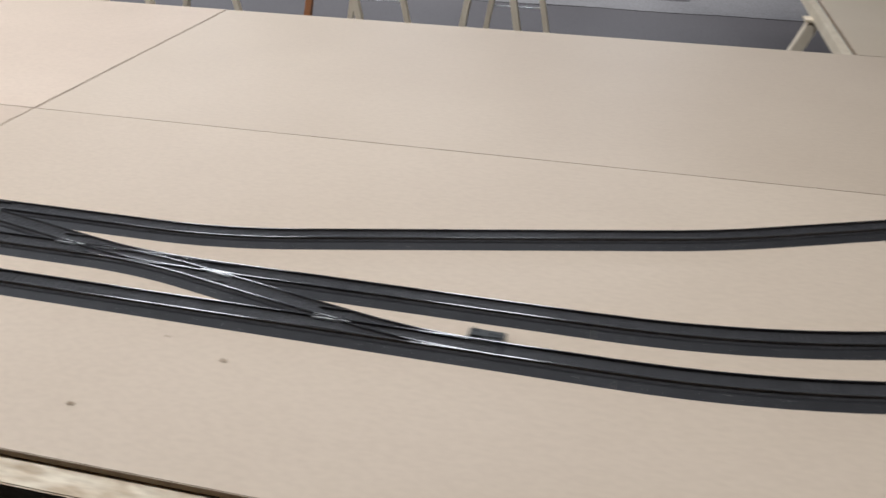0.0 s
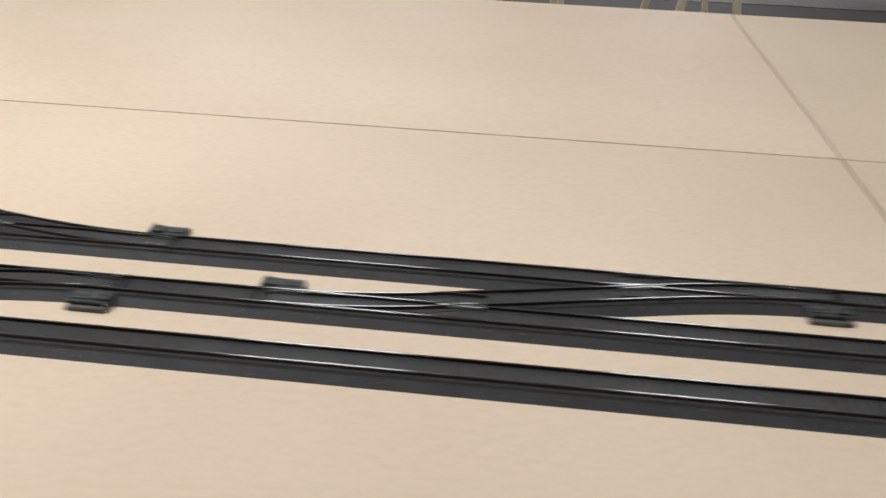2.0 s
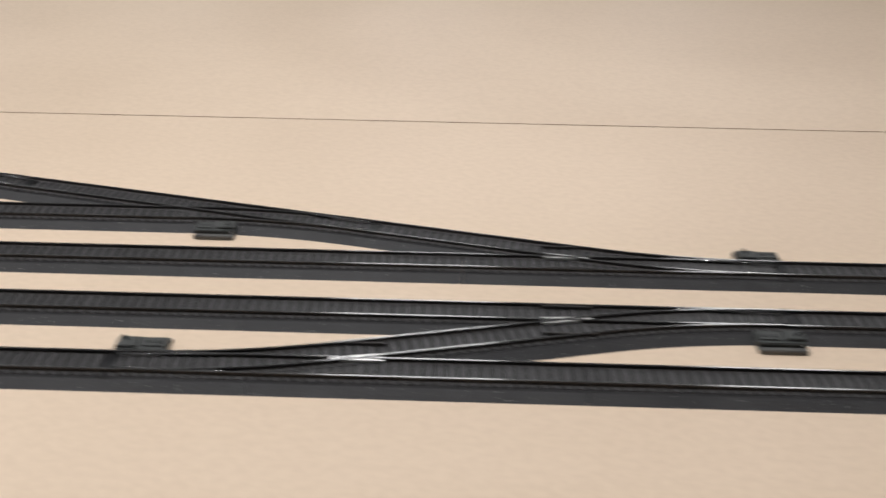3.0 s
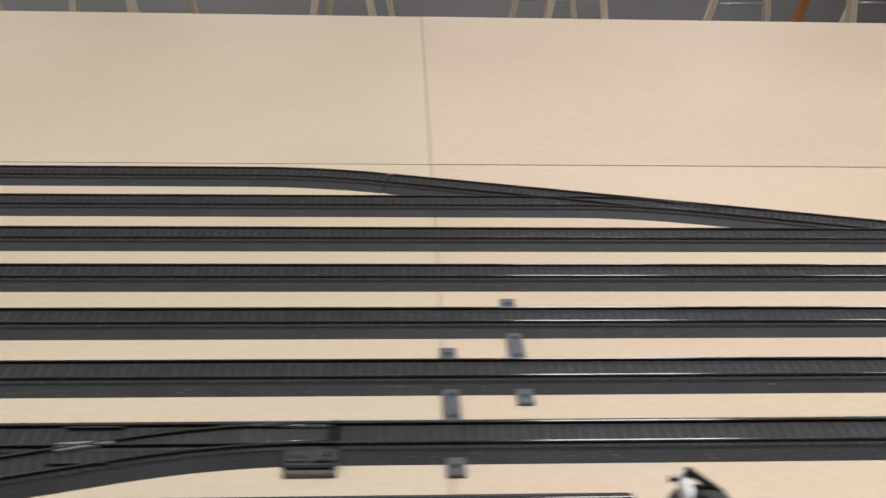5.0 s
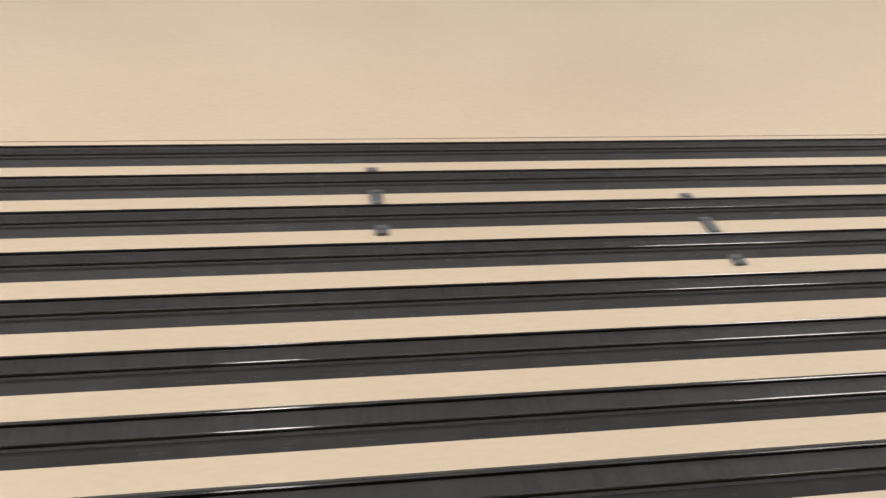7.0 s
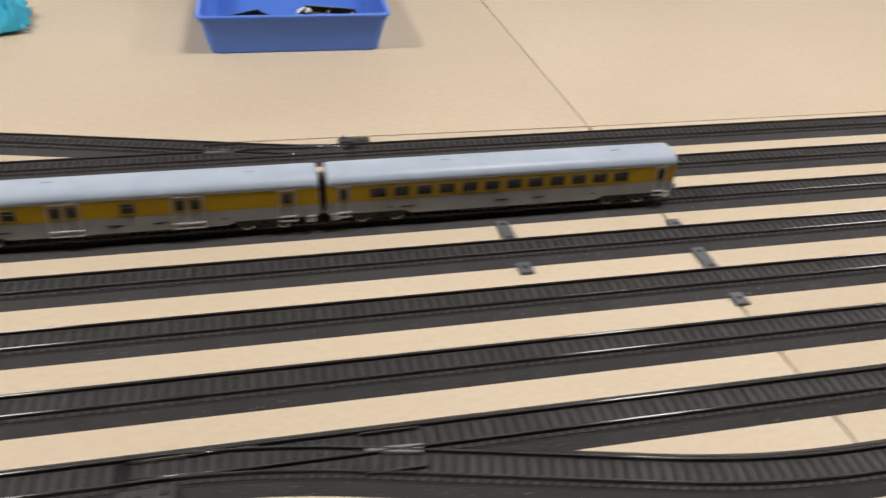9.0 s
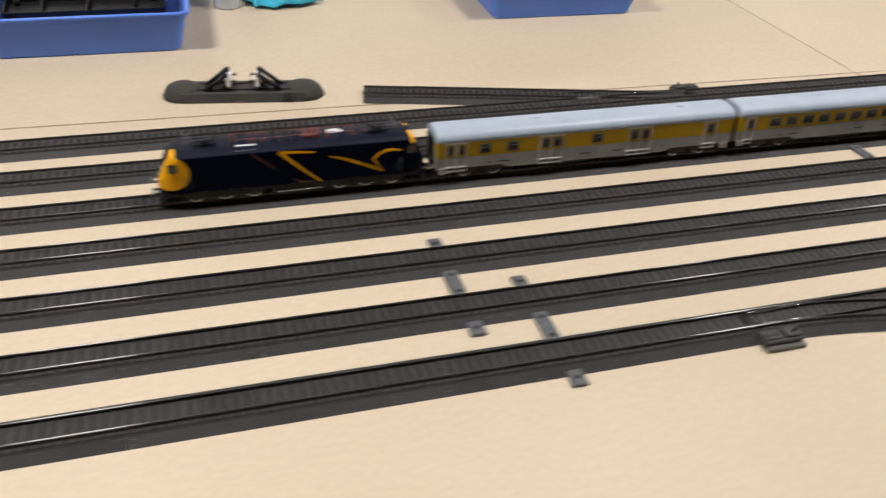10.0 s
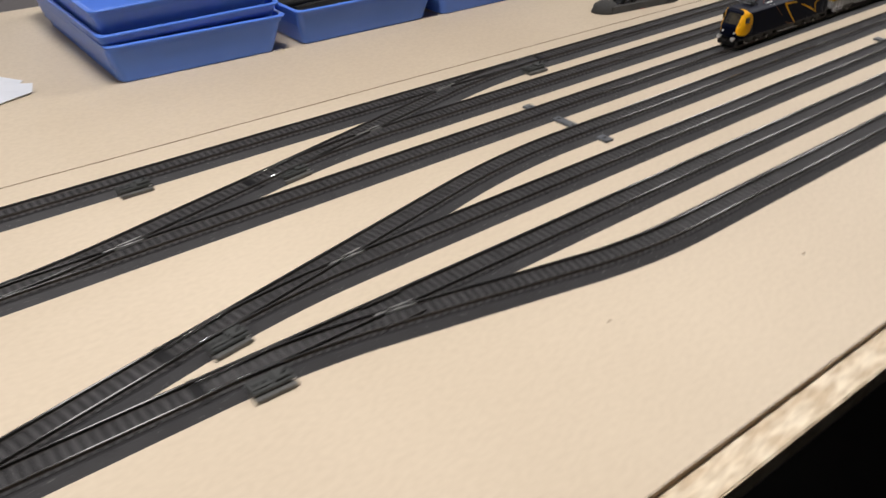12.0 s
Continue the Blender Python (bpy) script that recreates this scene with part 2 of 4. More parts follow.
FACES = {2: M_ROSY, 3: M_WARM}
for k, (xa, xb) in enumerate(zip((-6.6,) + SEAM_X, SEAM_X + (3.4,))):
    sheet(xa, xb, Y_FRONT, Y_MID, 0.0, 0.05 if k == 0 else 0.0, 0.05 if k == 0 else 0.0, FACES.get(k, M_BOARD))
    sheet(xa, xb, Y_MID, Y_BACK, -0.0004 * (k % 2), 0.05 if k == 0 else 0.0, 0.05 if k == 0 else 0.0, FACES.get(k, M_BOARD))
# the wing that leads away at the right-hand end
sheet(1.103, 2.6, Y_BACK, 1.4, -0.0003)
sheet(1.103, 2.6, 1.4, 3.0, -0.0007)

bm = bmesh.new()
box(bm, -6.6, SEAM_X[0] - 0.001, Y_FRONT - 0.022, Y_BACK - 0.01, -0.0235, -0.0062, 0.001)
for v in bm.verts:
    if v.co.x < -5 and v.co.y < 0:
        v.co.y += 0.05
box(bm, SEAM_X[0] + 0.001, 3.4, Y_FRONT - 0.022, Y_BACK - 0.01, -0.0235, -0.0072, 0.001)
box(bm, 1.13, 2.6, Y_BACK - 0.008, 3.0, -0.0235, -0.0075, 0.001)
osb = part("osb_underlay", bm, M_OSB)
tagged(osb, "rough OSB board under the table top, edge sticking out", "board", "", "structure")
bm = bmesh.new()
box(bm, -6.6, 3.4, Y_FRONT + 0.052, Y_FRONT + 0.09, -0.12, -0.0245, 0.002)
box(bm, -6.6, 1.1, Y_BACK - 0.06, Y_BACK - 0.022, -0.12, -0.0245, 0.002)
beam = part("table_beam", bm, M_PINE)
tagged(beam, "long pine beams carrying the table top", "beam", "", "structure")
bm = bmesh.new()
box(bm, 1.084, 1.1005, Y_BACK + 0.003, 3.0, -0.028, -0.003, 0.001)
rim = part("wing_fascia", bm, M_PINE)
tagged(rim, "pale wooden fascia along the side of the table wing", "fascia", "", "structure")

leg = thing("table_leg", pose(1.09, 1.16, -0.93), "slanting pale pine leg under the table wing", "table leg")
bm = bmesh.new()
loft(bm, [[(x + dx, dy, z) for dx, dy in ((-0.013, -0.014), (0.013, -0.014), (0.013, 0.014), (-0.013, 0.014))] for x, z in ((-0.36, 0.0), (0.0, 0.90))])
part("leg_beam", right_way(bm), M_PINE, leg)
bm = bmesh.new()
box(bm, -0.022, 0.5, -0.02, 0.02, 0.9005, 0.9055)
part("bearer", bm, M_PINE, leg)

# ---- room ----
Z_FLOOR = -0.93


def slab(name, x0, x1, y0, y1, z0, z1, mat, label, cat):
    bm = bmesh.new()
    box(bm, x0, x1, y0, y1, z0, z1)
    return tagged(part(name, bm, mat), label, cat, "", "structure")


slab("floor", -9.5, 6.0, -3.2, 10.0, Z_FLOOR - 0.1, Z_FLOOR, M_FLOOR, "dark grey worn concrete floor", "floor")
# added slab: darkens the floor under and before the table as shade would
slab("floor_mat", -9.4, 5.9, -3.1, 0.9, Z_FLOOR + 0.001, Z_FLOOR + 0.006, M_FLOORSHADE, "added black slab, floor shade under and before the table", "floor mat")
slab("ceiling", -9.5, 6.0, -3.2, 10.0, 1.72, 1.82, M_CEILING, "plain dark ceiling", "ceiling")
slab("wall_south", -9.5, 6.0, -3.3, -3.2, Z_FLOOR, 1.72, M_WALL, "plain dark grey wall", "wall")
slab("wall_north", -9.5, 6.0, 10.0, 10.1, Z_FLOOR, 1.72, M_WALL, "plain dark grey wall", "wall")
slab("wall_west", -9.6, -9.5, -3.3, 10.1, Z_FLOOR, 1.72, M_WALL, "plain dark grey wall", "wall")
slab("wall_east", 6.0, 6.1, -3.3, 10.1, Z_FLOOR, 1.72, M_WALL, "plain dark grey wall", "wall")

# ---- track geometry ----
PITCH = 0.0635
HALF = 0.020
Z_BED, Z_SLEEPER, Z_RAIL = 0.0048, 0.0057, 0.0085
SLEEPER_STEP = 0.2 / 29
GAUGE = 0.0165


def row_y(n):
    """The centre line of yard track n."""
    return -(n - 3) * PITCH + HALF


BED_SHAPE = ((-HALF, 0.0), (-0.0140, 0.0046), (-0.0125, Z_BED), (0.0125, Z_BED), (0.0140, 0.0046), (HALF, 0.0))
RAIL_SHAPE = ((-0.0011, Z_SLEEPER - 0.0004), (-0.00035, Z_SLEEPER + 0.0004), (-0.0003, Z_RAIL - 0.0009), (-0.00055, Z_RAIL - 0.0006), (-0.0005, Z_RAIL),
              (0.0005, Z_RAIL), (0.00055, Z_RAIL - 0.0006), (0.0003, Z_RAIL - 0.0009), (0.00035, Z_SLEEPER + 0.0004), (0.0011, Z_SLEEPER - 0.0004))


def normals(line):
    out = []
    for i, p in enumerate(line):
        a, b = line[max(i - 1, 0)], line[min(i + 1, len(line) - 1)]
        d = (b - a).normalized()
        out.append(Vector((-d.y, d.x)))
    return out


def swept(line, shape, lift=0.0, side=0.0):
    """A mesh that carries a cross-section along a plan line."""
    bm = bmesh.new()
    rings = [[(p.x + n.x * (side + u), p.y + n.y * (side + u), v + (lift if v > 0.001 else 0.0)) for u, v in shape] for p, n in zip(line, normals(line))]
    loft(bm, rings)
    return right_way(bm)


def rail_mesh(line, side, lift=0.0):
    bm = swept(line, RAIL_SHAPE, lift, side)
    for f in bm.faces:
        f.material_index = 0 if f.calc_center_median().z > Z_RAIL + lift - 0.0002 else 1
    return mesh_of("rail", bm, (M_RAIL, M_RAILWEB))


def bed_mesh(line, lift=0.0):
    bm = swept(line, BED_SHAPE, lift)
    for f in bm.faces:
        f.material_index = 1 if f.normal.z > 0.95 else 0
    return mesh_of("ballast_bed", bm, (M_BED, M_GROOVE))


def sleeper_mesh(length=0.0242):
    bm = bmesh.new()
    h, w = length / 2, 0.0019
    loft(bm, [[(-w, s, 0.0036), (-w * 0.86, s, Z_SLEEPER), (w * 0.86, s, Z_SLEEPER), (w, s, 0.0036)] for s in (-h, h)])
    right_way(bm)
    return mesh_of("sleeper", bm, M_SLEEPER)


SLEEPER = sleeper_mesh()


def along(line):
    out = [0.0]
    for a, b in zip(line, line[1:]):
        out.append(out[-1] + (b - a).length)
    return out


def at_length(line, dist, s):
    for i in range(len(line) - 1):
        if dist[i + 1] >= s or i == len(line) - 2:
            d = line[i + 1] - line[i]
            k = (s - dist[i]) / max(dist[i + 1] - dist[i], 1e-9)
            return line[i] + d * k, math.atan2(d.y, d.x)


def lay_sleepers(root, line, lift=0.0, first=0.5):
    dist = along(line)
    count = max(1, round(dist[-1] / SLEEPER_STEP))
    for k in range(count):
        p, a = at_length(line, dist, (k + first) * dist[-1] / count)
        ob = part("sleeper", SLEEPER, None, root)
        ob.matrix_basis = pose(p.x, p.y, lift, 0, 0, math.degrees(a))


def lay_track(root, line, lift=0.0):
    part("ballast_bed", bed_mesh(line, lift), None, root)
    for s in (-1, 1):
        part("rail", rail_mesh(line, s * (GAUGE / 2 + 0.0005), lift), None, root, "shiny metal rail")
    lay_sleepers(root, line, lift)


def line_of(points):
    return [Vector(p) for p in points]


# straight yard tracks: one section of 0.2 m, copied
section = thing("track_section", pose(0, 0, 0), "straight model track section with dark sleepers on grey roadbed", "model track", "straight track sections")
lay_track(section, line_of([(-0.0998, 0), (0.0998, 0)]))
RUNS = {1: (-5.85, -2.037), 2: (-4.934, -1.742), 3: (-5.85, -1.442), 4: (-4.805, -1.143), 5: (-5.10, 0.262), 6: (-5.85, 0.72), 7: (-4.845, 0.74), 8: (-3.605, -1.76)}
spots = []
for n, (x0, x1) in RUNS.items():
    count = max(1, round((x1 - x0) / 0.2))
    for k in range(count):
        spots.append((x1 - (k + 0.5) * (x1 - x0) / count, row_y(n), (x1 - x0) / count / 0.2))
for k, (x, y, stretch) in enumerate(spots):
    m = pose(x, y, 0)
    ob = section if k == 0 else copy_thing(section, m)
    ob.matrix_basis = m @ Matrix.Diagonal((stretch, 1, 1, 1))


def arc_join(xa, ya, xb, yb, angle=12.5, steps=9):
    """An S-shaped line: an arc, a straight and an arc back."""
    th = radians(angle)
    sx, dx, dy = (1 if xb > xa else -1), abs(xb - xa), yb - ya
    sy, dy = (1 if dy > 0 else -1), abs(dy)
    a = np.array([[2 * math.sin(th), math.cos(th)], [2 * (1 - math.cos(th)), math.sin(th)]])
    r, l = np.linalg.solve(a, (dx, dy))
    pts = [(r * math.sin(th * k / steps), r * (1 - math.cos(th * k / steps))) for k in range(steps + 1)]
    pts += [(dx - p[0], dy - p[1]) for p in pts[::-1]]
    return line_of([(xa + sx * p[0], ya + sy * p[1]) for p in pts])


def cut(line, share):
    dist = along(line)
    s = dist[-1] * share
    p, _ = at_length(line, dist, s)
    first = [q for q, d in zip(line, dist) if d < s - 1e-6] + [p]
    return first, [p] + [q for q, d in zip(line, dist) if d > s + 1e-6]


def point_motor(x, y, turn=0.0):
    """The little switch box that lies on the roadbed's shoulder beside a turnout's points."""
    root = thing("point_motor", pose(x, y, 0, 0, 0, turn), "small dark grey switch box with pale ledge beside turnout points", "point motor", "point motors")
    bm = bmesh.new()
    box(bm, -0.0152, 0.0152, -0.0058, 0.0068, 0.0, 0.0034, 0.0005)
    part("ledge", bm, M_LEDGE, root, "pale grey plastic ledge")
    bm = bmesh.new()
    box(bm, -0.0154, 0.0154, -0.0022, 0.0118, 0.0033, 0.0064, 0.0006)
    part("housing", bm, M_MOTOR, root)
    bm = bmesh.new()
    box(bm, 0.0020, 0.0146, 0.0002, 0.0104, 0.0062, 0.0084, 0.0005)
    part("cover", bm, M_MOTOR, root)
    bm = bmesh.new()
    box(bm, -0.0140, -0.0010, 0.0006, 0.0086, 0.0062, 0.0074, 0.0004)
    part("coil_box", bm, M_MOTOR, root)
    bm = bmesh.new()
    rod(bm, (0.009, 0.004, 0.0082), (0.0108, 0.004, 0.0118), 0.0009, 8)
    part("lever", bm, M_BLACK, root, "small black lever")
    bm = bmesh.new()
    box(bm, 0.0125, 0.0142, -0.0025, -0.0019, 0.0042, 0.0054)
    part("label_dot", bm, M_WHITE, root, "tiny white mark")
    for sx in (-0.0105, -0.0045):
        bm = bmesh.new()
        rod(bm, (sx, 0.0045, 0.0072), (sx, 0.0045, 0.0079), 0.0015, 10)
        part("screw", bm, M_BLACK, root)
    return root


def frog_at(root, p, a):
    bm = bmesh.new()
    m = Matrix.Translation((p.x, p.y, 0)) @ Matrix.Rotation(a, 4, "Z")
    loft(bm, [[m @ Vector(q) for q in ring] for ring in (
        [(-0.017, -0.0035, 0.0062), (-0.017, -0.0035, 0.0079), (-0.017, 0.0035, 0.0079), (-0.017, 0.0035, 0.0062)],
        [(0.0, -0.0024, 0.0062), (0.0, -0.0024, 0.0083), (0.0, 0.0024, 0.0083), (0.0, 0.0024, 0.0062)],
        [(0.015, -0.0008, 0.0062), (0.015, -0.0008, 0.0083), (0.015, 0.0008, 0.0083), (0.015, 0.0008, 0.0062)])])
    part("frog", right_way(bm), M_FROG, root, "pale cast metal frog of the turnout")


TURNOUT_SERIAL = [0]


def half_turnout(line, straight_y, motor=None, frog=True):
    """The diverging half of a turnout on one track; line runs from its points."""
    TURNOUT_SERIAL[0] += 1
    lift = 0.00018 + 0.00009 * (TURNOUT_SERIAL[0] % 3)
    p0 = line[0]
    root = thing("turnout", pose(p0.x, p0.y, 0), "model turnout with curved diverging rails on grey roadbed", "turnout", "turnouts")
    local = [q - p0 for q in line]
    lay_track(root, local, lift)
    dist = along(local)
    way = 1 if local[-1].x > 0 else -1
    # where the diverging inner rail meets the straight one
    if frog:
        for s in np.linspace(0, dist[-1], 80):
            p, a = at_length(local, dist, s)
            if abs(p.y) > GAUGE:
                side = 1 if p.y > 0 else -1
                d = Vector((math.cos(a), math.sin(a))) + Vector((way, 0))
                frog_at(root, Vector((p.x, side * GAUGE / 2)), math.atan2(-d.y, -d.x))
                for yy in (-side * (GAUGE / 2 - 0.0016), side * (GAUGE / 2 - 0.0016) + p.y):
                    bm = bmesh.new()
                    box(bm, p.x - 0.017, p.x + 0.017, yy - 0.0005, yy + 0.0005, 0.0058, 0.0084, 0.0002)
                    part("check_rail", bm, M_RAILWEB, root, "short dark check rail")
                break
    # tie bar and blades at the points, turned along the line's first stretch
    d0 = local[1] - local[0]
    turn = Matrix.Rotation(math.atan2(d0.y, d0.x), 4, "Z")
    bm = bmesh.new()
    box(bm, -0.013, -0.0045, -0.0075, 0.0075, 0.0045, 0.0064, 0.0003, turn)
    box(bm, -0.0095, -0.007, -0.014, 0.014, 0.0045, 0.0062, 0.0003, turn)
    part("tie_bar", bm, M_BLACK, root)
    for s in (-1, 1):
        bm = bmesh.new()
        rod(bm, turn @ Vector((-0.006, s * (GAUGE / 2 - 0.0018), 0.0078)), turn @ Vector((0.062, s * (GAUGE / 2 - 0.0003), 0.0078)), 0.0006, 6)
        part("switch_blade", bm, M_RAIL, root, "thin shiny switch blade")
    if motor is not None:
        side, mx = motor if isinstance(motor, tuple) else (motor, p0.x + way * 0.0045)
        point_motor(mx, straight_y + side * (HALF + 0.0042), 0 if side < 0 else 180)
    return root


def bend(x, y, heading, radius, sweep, steps=14):
    """An arc from (x, y); heading and sweep in degrees, to the left."""
    out = []
    for k in range(steps + 1):
        a = radians(heading + sweep * k / steps)
        h = radians(heading)
        s = 1 if sweep > 0 else -1
        out.append((x + s * radius * (math.sin(a) - math.sin(h)), y - s * radius * (math.cos(a) - math.cos(h))))
    return line_of(out)


def curve_track(line, label="curved model track section on grey roadbed"):
    p0 = line[0]
    root = thing("track_curve", pose(p0.x, p0.y, 0), label, "model track", "curved track sections")
    lay_track(root, [q - p0 for q in line], 0.0001)
    return root


def crossover(xa, na, xb, nb, motor_a=None, motor_b=None, ends=False):
    line = arc_join(xa, row_y(na), xb, row_y(nb))
    one, two = cut(line, 0.5)
    if ends:
        curve_track(one)
    else:
        half_turnout(one, row_y(na), motor_a)
    half_turnout(two[::-1], row_y(nb), motor_b)


crossover(-0.07, 5, 0.34, 6, -1, None)
crossover(0.637, 7, 0.229, 6, 1, None)
crossover(-0.195, 5, -0.604, 6, -1, 1)
crossover(-0.723, 6, -1.131, 7, -1, 1)
crossover(-1.94, 7, -2.348, 8, -1, 1)
crossover(-4.845, 7, -5.255, 6, None, (-1, -5.223), True)
crossover(-3.605, 8, -4.013, 7, None, -1, True)


def slanting_join(x0, na, nb, xb, turnout_at_start):
    """A diagonal at the left-hand end: track na bends onto it, track nb joins it halfway (its bend begins at xb), and it
    runs on into track nb + 1."""
    tilt = math.tan(radians(12))
    first = bend(x0, row_y(na), 180, 0.75, 12, 8)
    joined = bend(xb, row_y(nb), 180, 0.75, 12, 8)
    toe = joined[-1]
    if turnout_at_start:
        root = half_turnout(first, row_y(na))
        ya = row_y(na) - GAUGE / 2
        frog_at(root, Vector((first[-1].x - (first[-1].y + GAUGE / 2 - ya) / tilt, ya)) - first[0], radians(6))
    else:
        curve_track(first)
    curve_track(line_of([first[-1], toe]), "straight model track section on grey roadbed")
    root = half_turnout(joined[::-1], row_y(nb), frog=False)
    cross = row_y(nb) + (GAUGE / 2 if na < nb else -GAUGE / 2)
    fx = first[-1].x - (first[-1].y - GAUGE / 2 - cross) / tilt
    frog_at(root, Vector((fx, cross)) - toe, radians(186))
    back = row_y(nb + 1) + 0.647 * (1 - math.cos(radians(12)))
    turn = Vector((toe.x - (toe.y - back) / tilt, back))
    curve_track(line_of([toe, turn]), "straight model track section on grey roadbed")
    last = bend(turn.x, turn.y, 192, 0.647, -12, 8)[::-1]
    root = half_turnout(last, row_y(nb + 1))
    yb = row_y(nb + 1) + GAUGE / 2
    frog_at(root, Vector((toe.x - (toe.y - GAUGE / 2 - yb) / tilt, yb)) - last[0], radians(186))


slanting_join(-4.65, 1, 2, -4.934, True)
slanting_join(-4.805, 4, 5, -5.10, False)
point_motor(-5.056, 0.0582, 8)
point_motor(-5.224, -0.1374, 8)
point_motor(-4.674, row_y(1) - HALF - 0.0042)
point_motor(-5.185, row_y(1) - HALF - 0.0035)

# tracks that swing away at the right-hand end
for n, x0 in ((6, 0.72), (7, 0.74)):
    whole = bend(x0, row_y(n), 0, 0.92 + 0.0635 * (n - 6), 36, 24)
    for k in range(0, 24, 8):
        curve_track(whole[k:k + 9])
whole = bend(0.262, row_y(5), 0, 0.62, 14, 8)
end = whole[-1]
a = radians(14)
curve_track(whole)
straight = line_of([(end.x, end.y), (end.x + 0.37 * math.cos(a), end.y + 0.37 * math.sin(a))])
curve_track(straight, "straight model track section on grey roadbed")
whole = bend(straight[-1].x, straight[-1].y, 14, 0.9, 8, 4)
curve_track(whole)
a = radians(22)
straight = line_of([(whole[-1].x, whole[-1].y), (whole[-1].x + 0.23 * math.cos(a), whole[-1].y + 0.23 * math.sin(a))])
curve_track(straight, "straight model track section on grey roadbed")
whole = bend(straight[-1].x, straight[-1].y, 22, 0.72, 20, 8)
curve_track(whole)

# the ladder that climbs from track 5 to tracks 4, 3, 2 and 1
SLOPE = math.atan(0.212)


def ladder_x(n):
    return -1.431 - (row_y(n) - 0.032) / math.tan(SLOPE)


T_LEN = 0.647 * math.tan(SLOPE / 2)
deg = math.degrees(SLOPE)
start = bend(ladder_x(5) + T_LEN, row_y(5), 180, 0.647, -deg, 8)
nxt = ladder_x(4) + T_LEN * math.cos(SLOPE)
on_line = lambda x: (x, row_y(5) - (x - ladder_x(5)) * math.tan(SLOPE))
half_turnout(start + line_of([on_line(nxt)]), row_y(5), 1)
for n in (4, 3, 2):
    x0 = ladder_x(n) + T_LEN * math.cos(SLOPE)
    x1 = ladder_x(n - 1) + (T_LEN * math.cos(SLOPE) if n > 2 else T_LEN)
    curve_track(line_of([on_line(x0), on_line(x1)]), "straight model track section on grey roadbed")
    p = on_line(x0)
    line = bend(p[0], p[1], 180 - deg, 0.647, deg, 8)
    root = half_turnout(line + line_of([(line[-1].x - 0.004, line[-1].y)]), row_y(n), (-1, x0 - 0.1125) if n > 2 else None, frog=False)
p = on_line(ladder_x(1) + T_LEN * math.cos(SLOPE))
curve_track(bend(p[0], p[1], 180 - deg, 0.647, deg, 8))

# the open-ended turnout behind track 1
line = arc_join(-3.86, row_y(1), -4.278, row_y(1) + 0.078, 12.5)
one, two = cut(line, 0.72)
half_turnout(one, row_y(1), (1, -3.847))
curve_track(line_of([one[-1], one[-1] + (one[-1] - one[-2]).normalized() * 0.055]), "short open end of model track roadbed")

# ---- the train: a locomotive and two coaches standing on track 3 ----
TRAIN_X = -4.431
TRAIN_Y = row_y(3)
R0 = Z_RAIL


def wheel(root, s, side, r, wide=0.0024, y=0.0085):
    bm = bmesh.new()
    rod(bm, (s, side * y, R0 + r), (s, side * (y + wide), R0 + r), r, 20)
    rod(bm, (s, side * (y + wide), R0 + r), (s, side * (y + wide + 0.0004), R0 + r), r * 0.62, 16)
    ob = part("wheel", bm, M_BLACK, root)
    ring = bmesh.new()
    rows = []
    for k in range(24):
        a = 2 * math.pi * k / 24
        c, d = math.cos(a), math.sin(a)
        yo = side * (y + wide)
        rows.append([(s + c * r * 0.99, yo - side * 0.0004, R0 + r + d * r * 0.99), (s + c * r * 0.99, yo + side * 0.0003, R0 + r + d * r * 0.99),
                     (s + c * r * 0.86, yo + side * 0.0003, R0 + r + d * r * 0.86), (s + c * r * 0.86, yo - side * 0.0004, R0 + r + d * r * 0.86)])
    loft(ring, rows + rows[:1], caps=False)
    part("rim", right_way(ring), M_TYRE, ob, "bright metal wheel rim")
    return ob


def bogie(root, centre, axles, r, frame_len, wide):
    bm = bmesh.new()
    for side in (-1, 1):
        y0, y1 = side * wide, side * (wide + 0.0022)
        box(bm, centre - frame_len / 2, centre + frame_len / 2, min(y0, y1), max(y0, y1), R0 + r * 0.75, R0 + r * 1.45, 0.0004)
        for s in axles:
            box(bm, s - 0.0024, s + 0.0024, min(y0, y1) - 0.0003, max(y0, y1) + 0.0003, R0 + r * 0.55, R0 + r * 1.25, 0.0004)
        for k in range(len(axles) - 1):
            mid = (axles[k] + axles[k + 1]) / 2
            for dx in (-0.0022, 0, 0.0022):
                rod(bm, (mid + dx, side * (wide + 0.0024), R0 + r * 0.5), (mid + dx, side * (wide + 0.0024), R0 + r * 1.4), 0.0008, 8)
    box(bm, centre - frame_len * 0.3, centre + frame_len * 0.3, -wide, wide, R0 + r * 0.9, R0 + r * 1.3)
    part("bogie_frame", bm, M_BLACK, root)
    for s in axles:
        for side in (-1, 1):
            wheel(root, s, side, r)


def buffers(root, s, way, z=0.0125):
    for side in (-1, 1):
        bm = bmesh.new()
        rod(bm, (s, side * 0.0102, R0 + z), (s + way * 0.0052, side * 0.0102, R0 + z), 0.0013, 12)
        rod(bm, (s + way * 0.0052, side * 0.0102, R0 + z), (s + way * 0.0062, side * 0.0102, R0 + z), 0.0027, 16)
        part("buffer", bm, M_TYRE, root, "grey metal buffer")
    bm = bmesh.new()
    box(bm, min(s, s + way * 0.007), max(s, s + way * 0.007), -0.002, 0.002, R0 + 0.007, R0 + 0.0095, 0.0004)
    rod(bm, (s + way * 0.006, -0.003, R0 + 0.0085), (s + way * 0.006, 0.003, R0 + 0.0085), 0.0008, 8)
    part("coupler", bm, M_BLACK, root)


LOCO = 0.2345


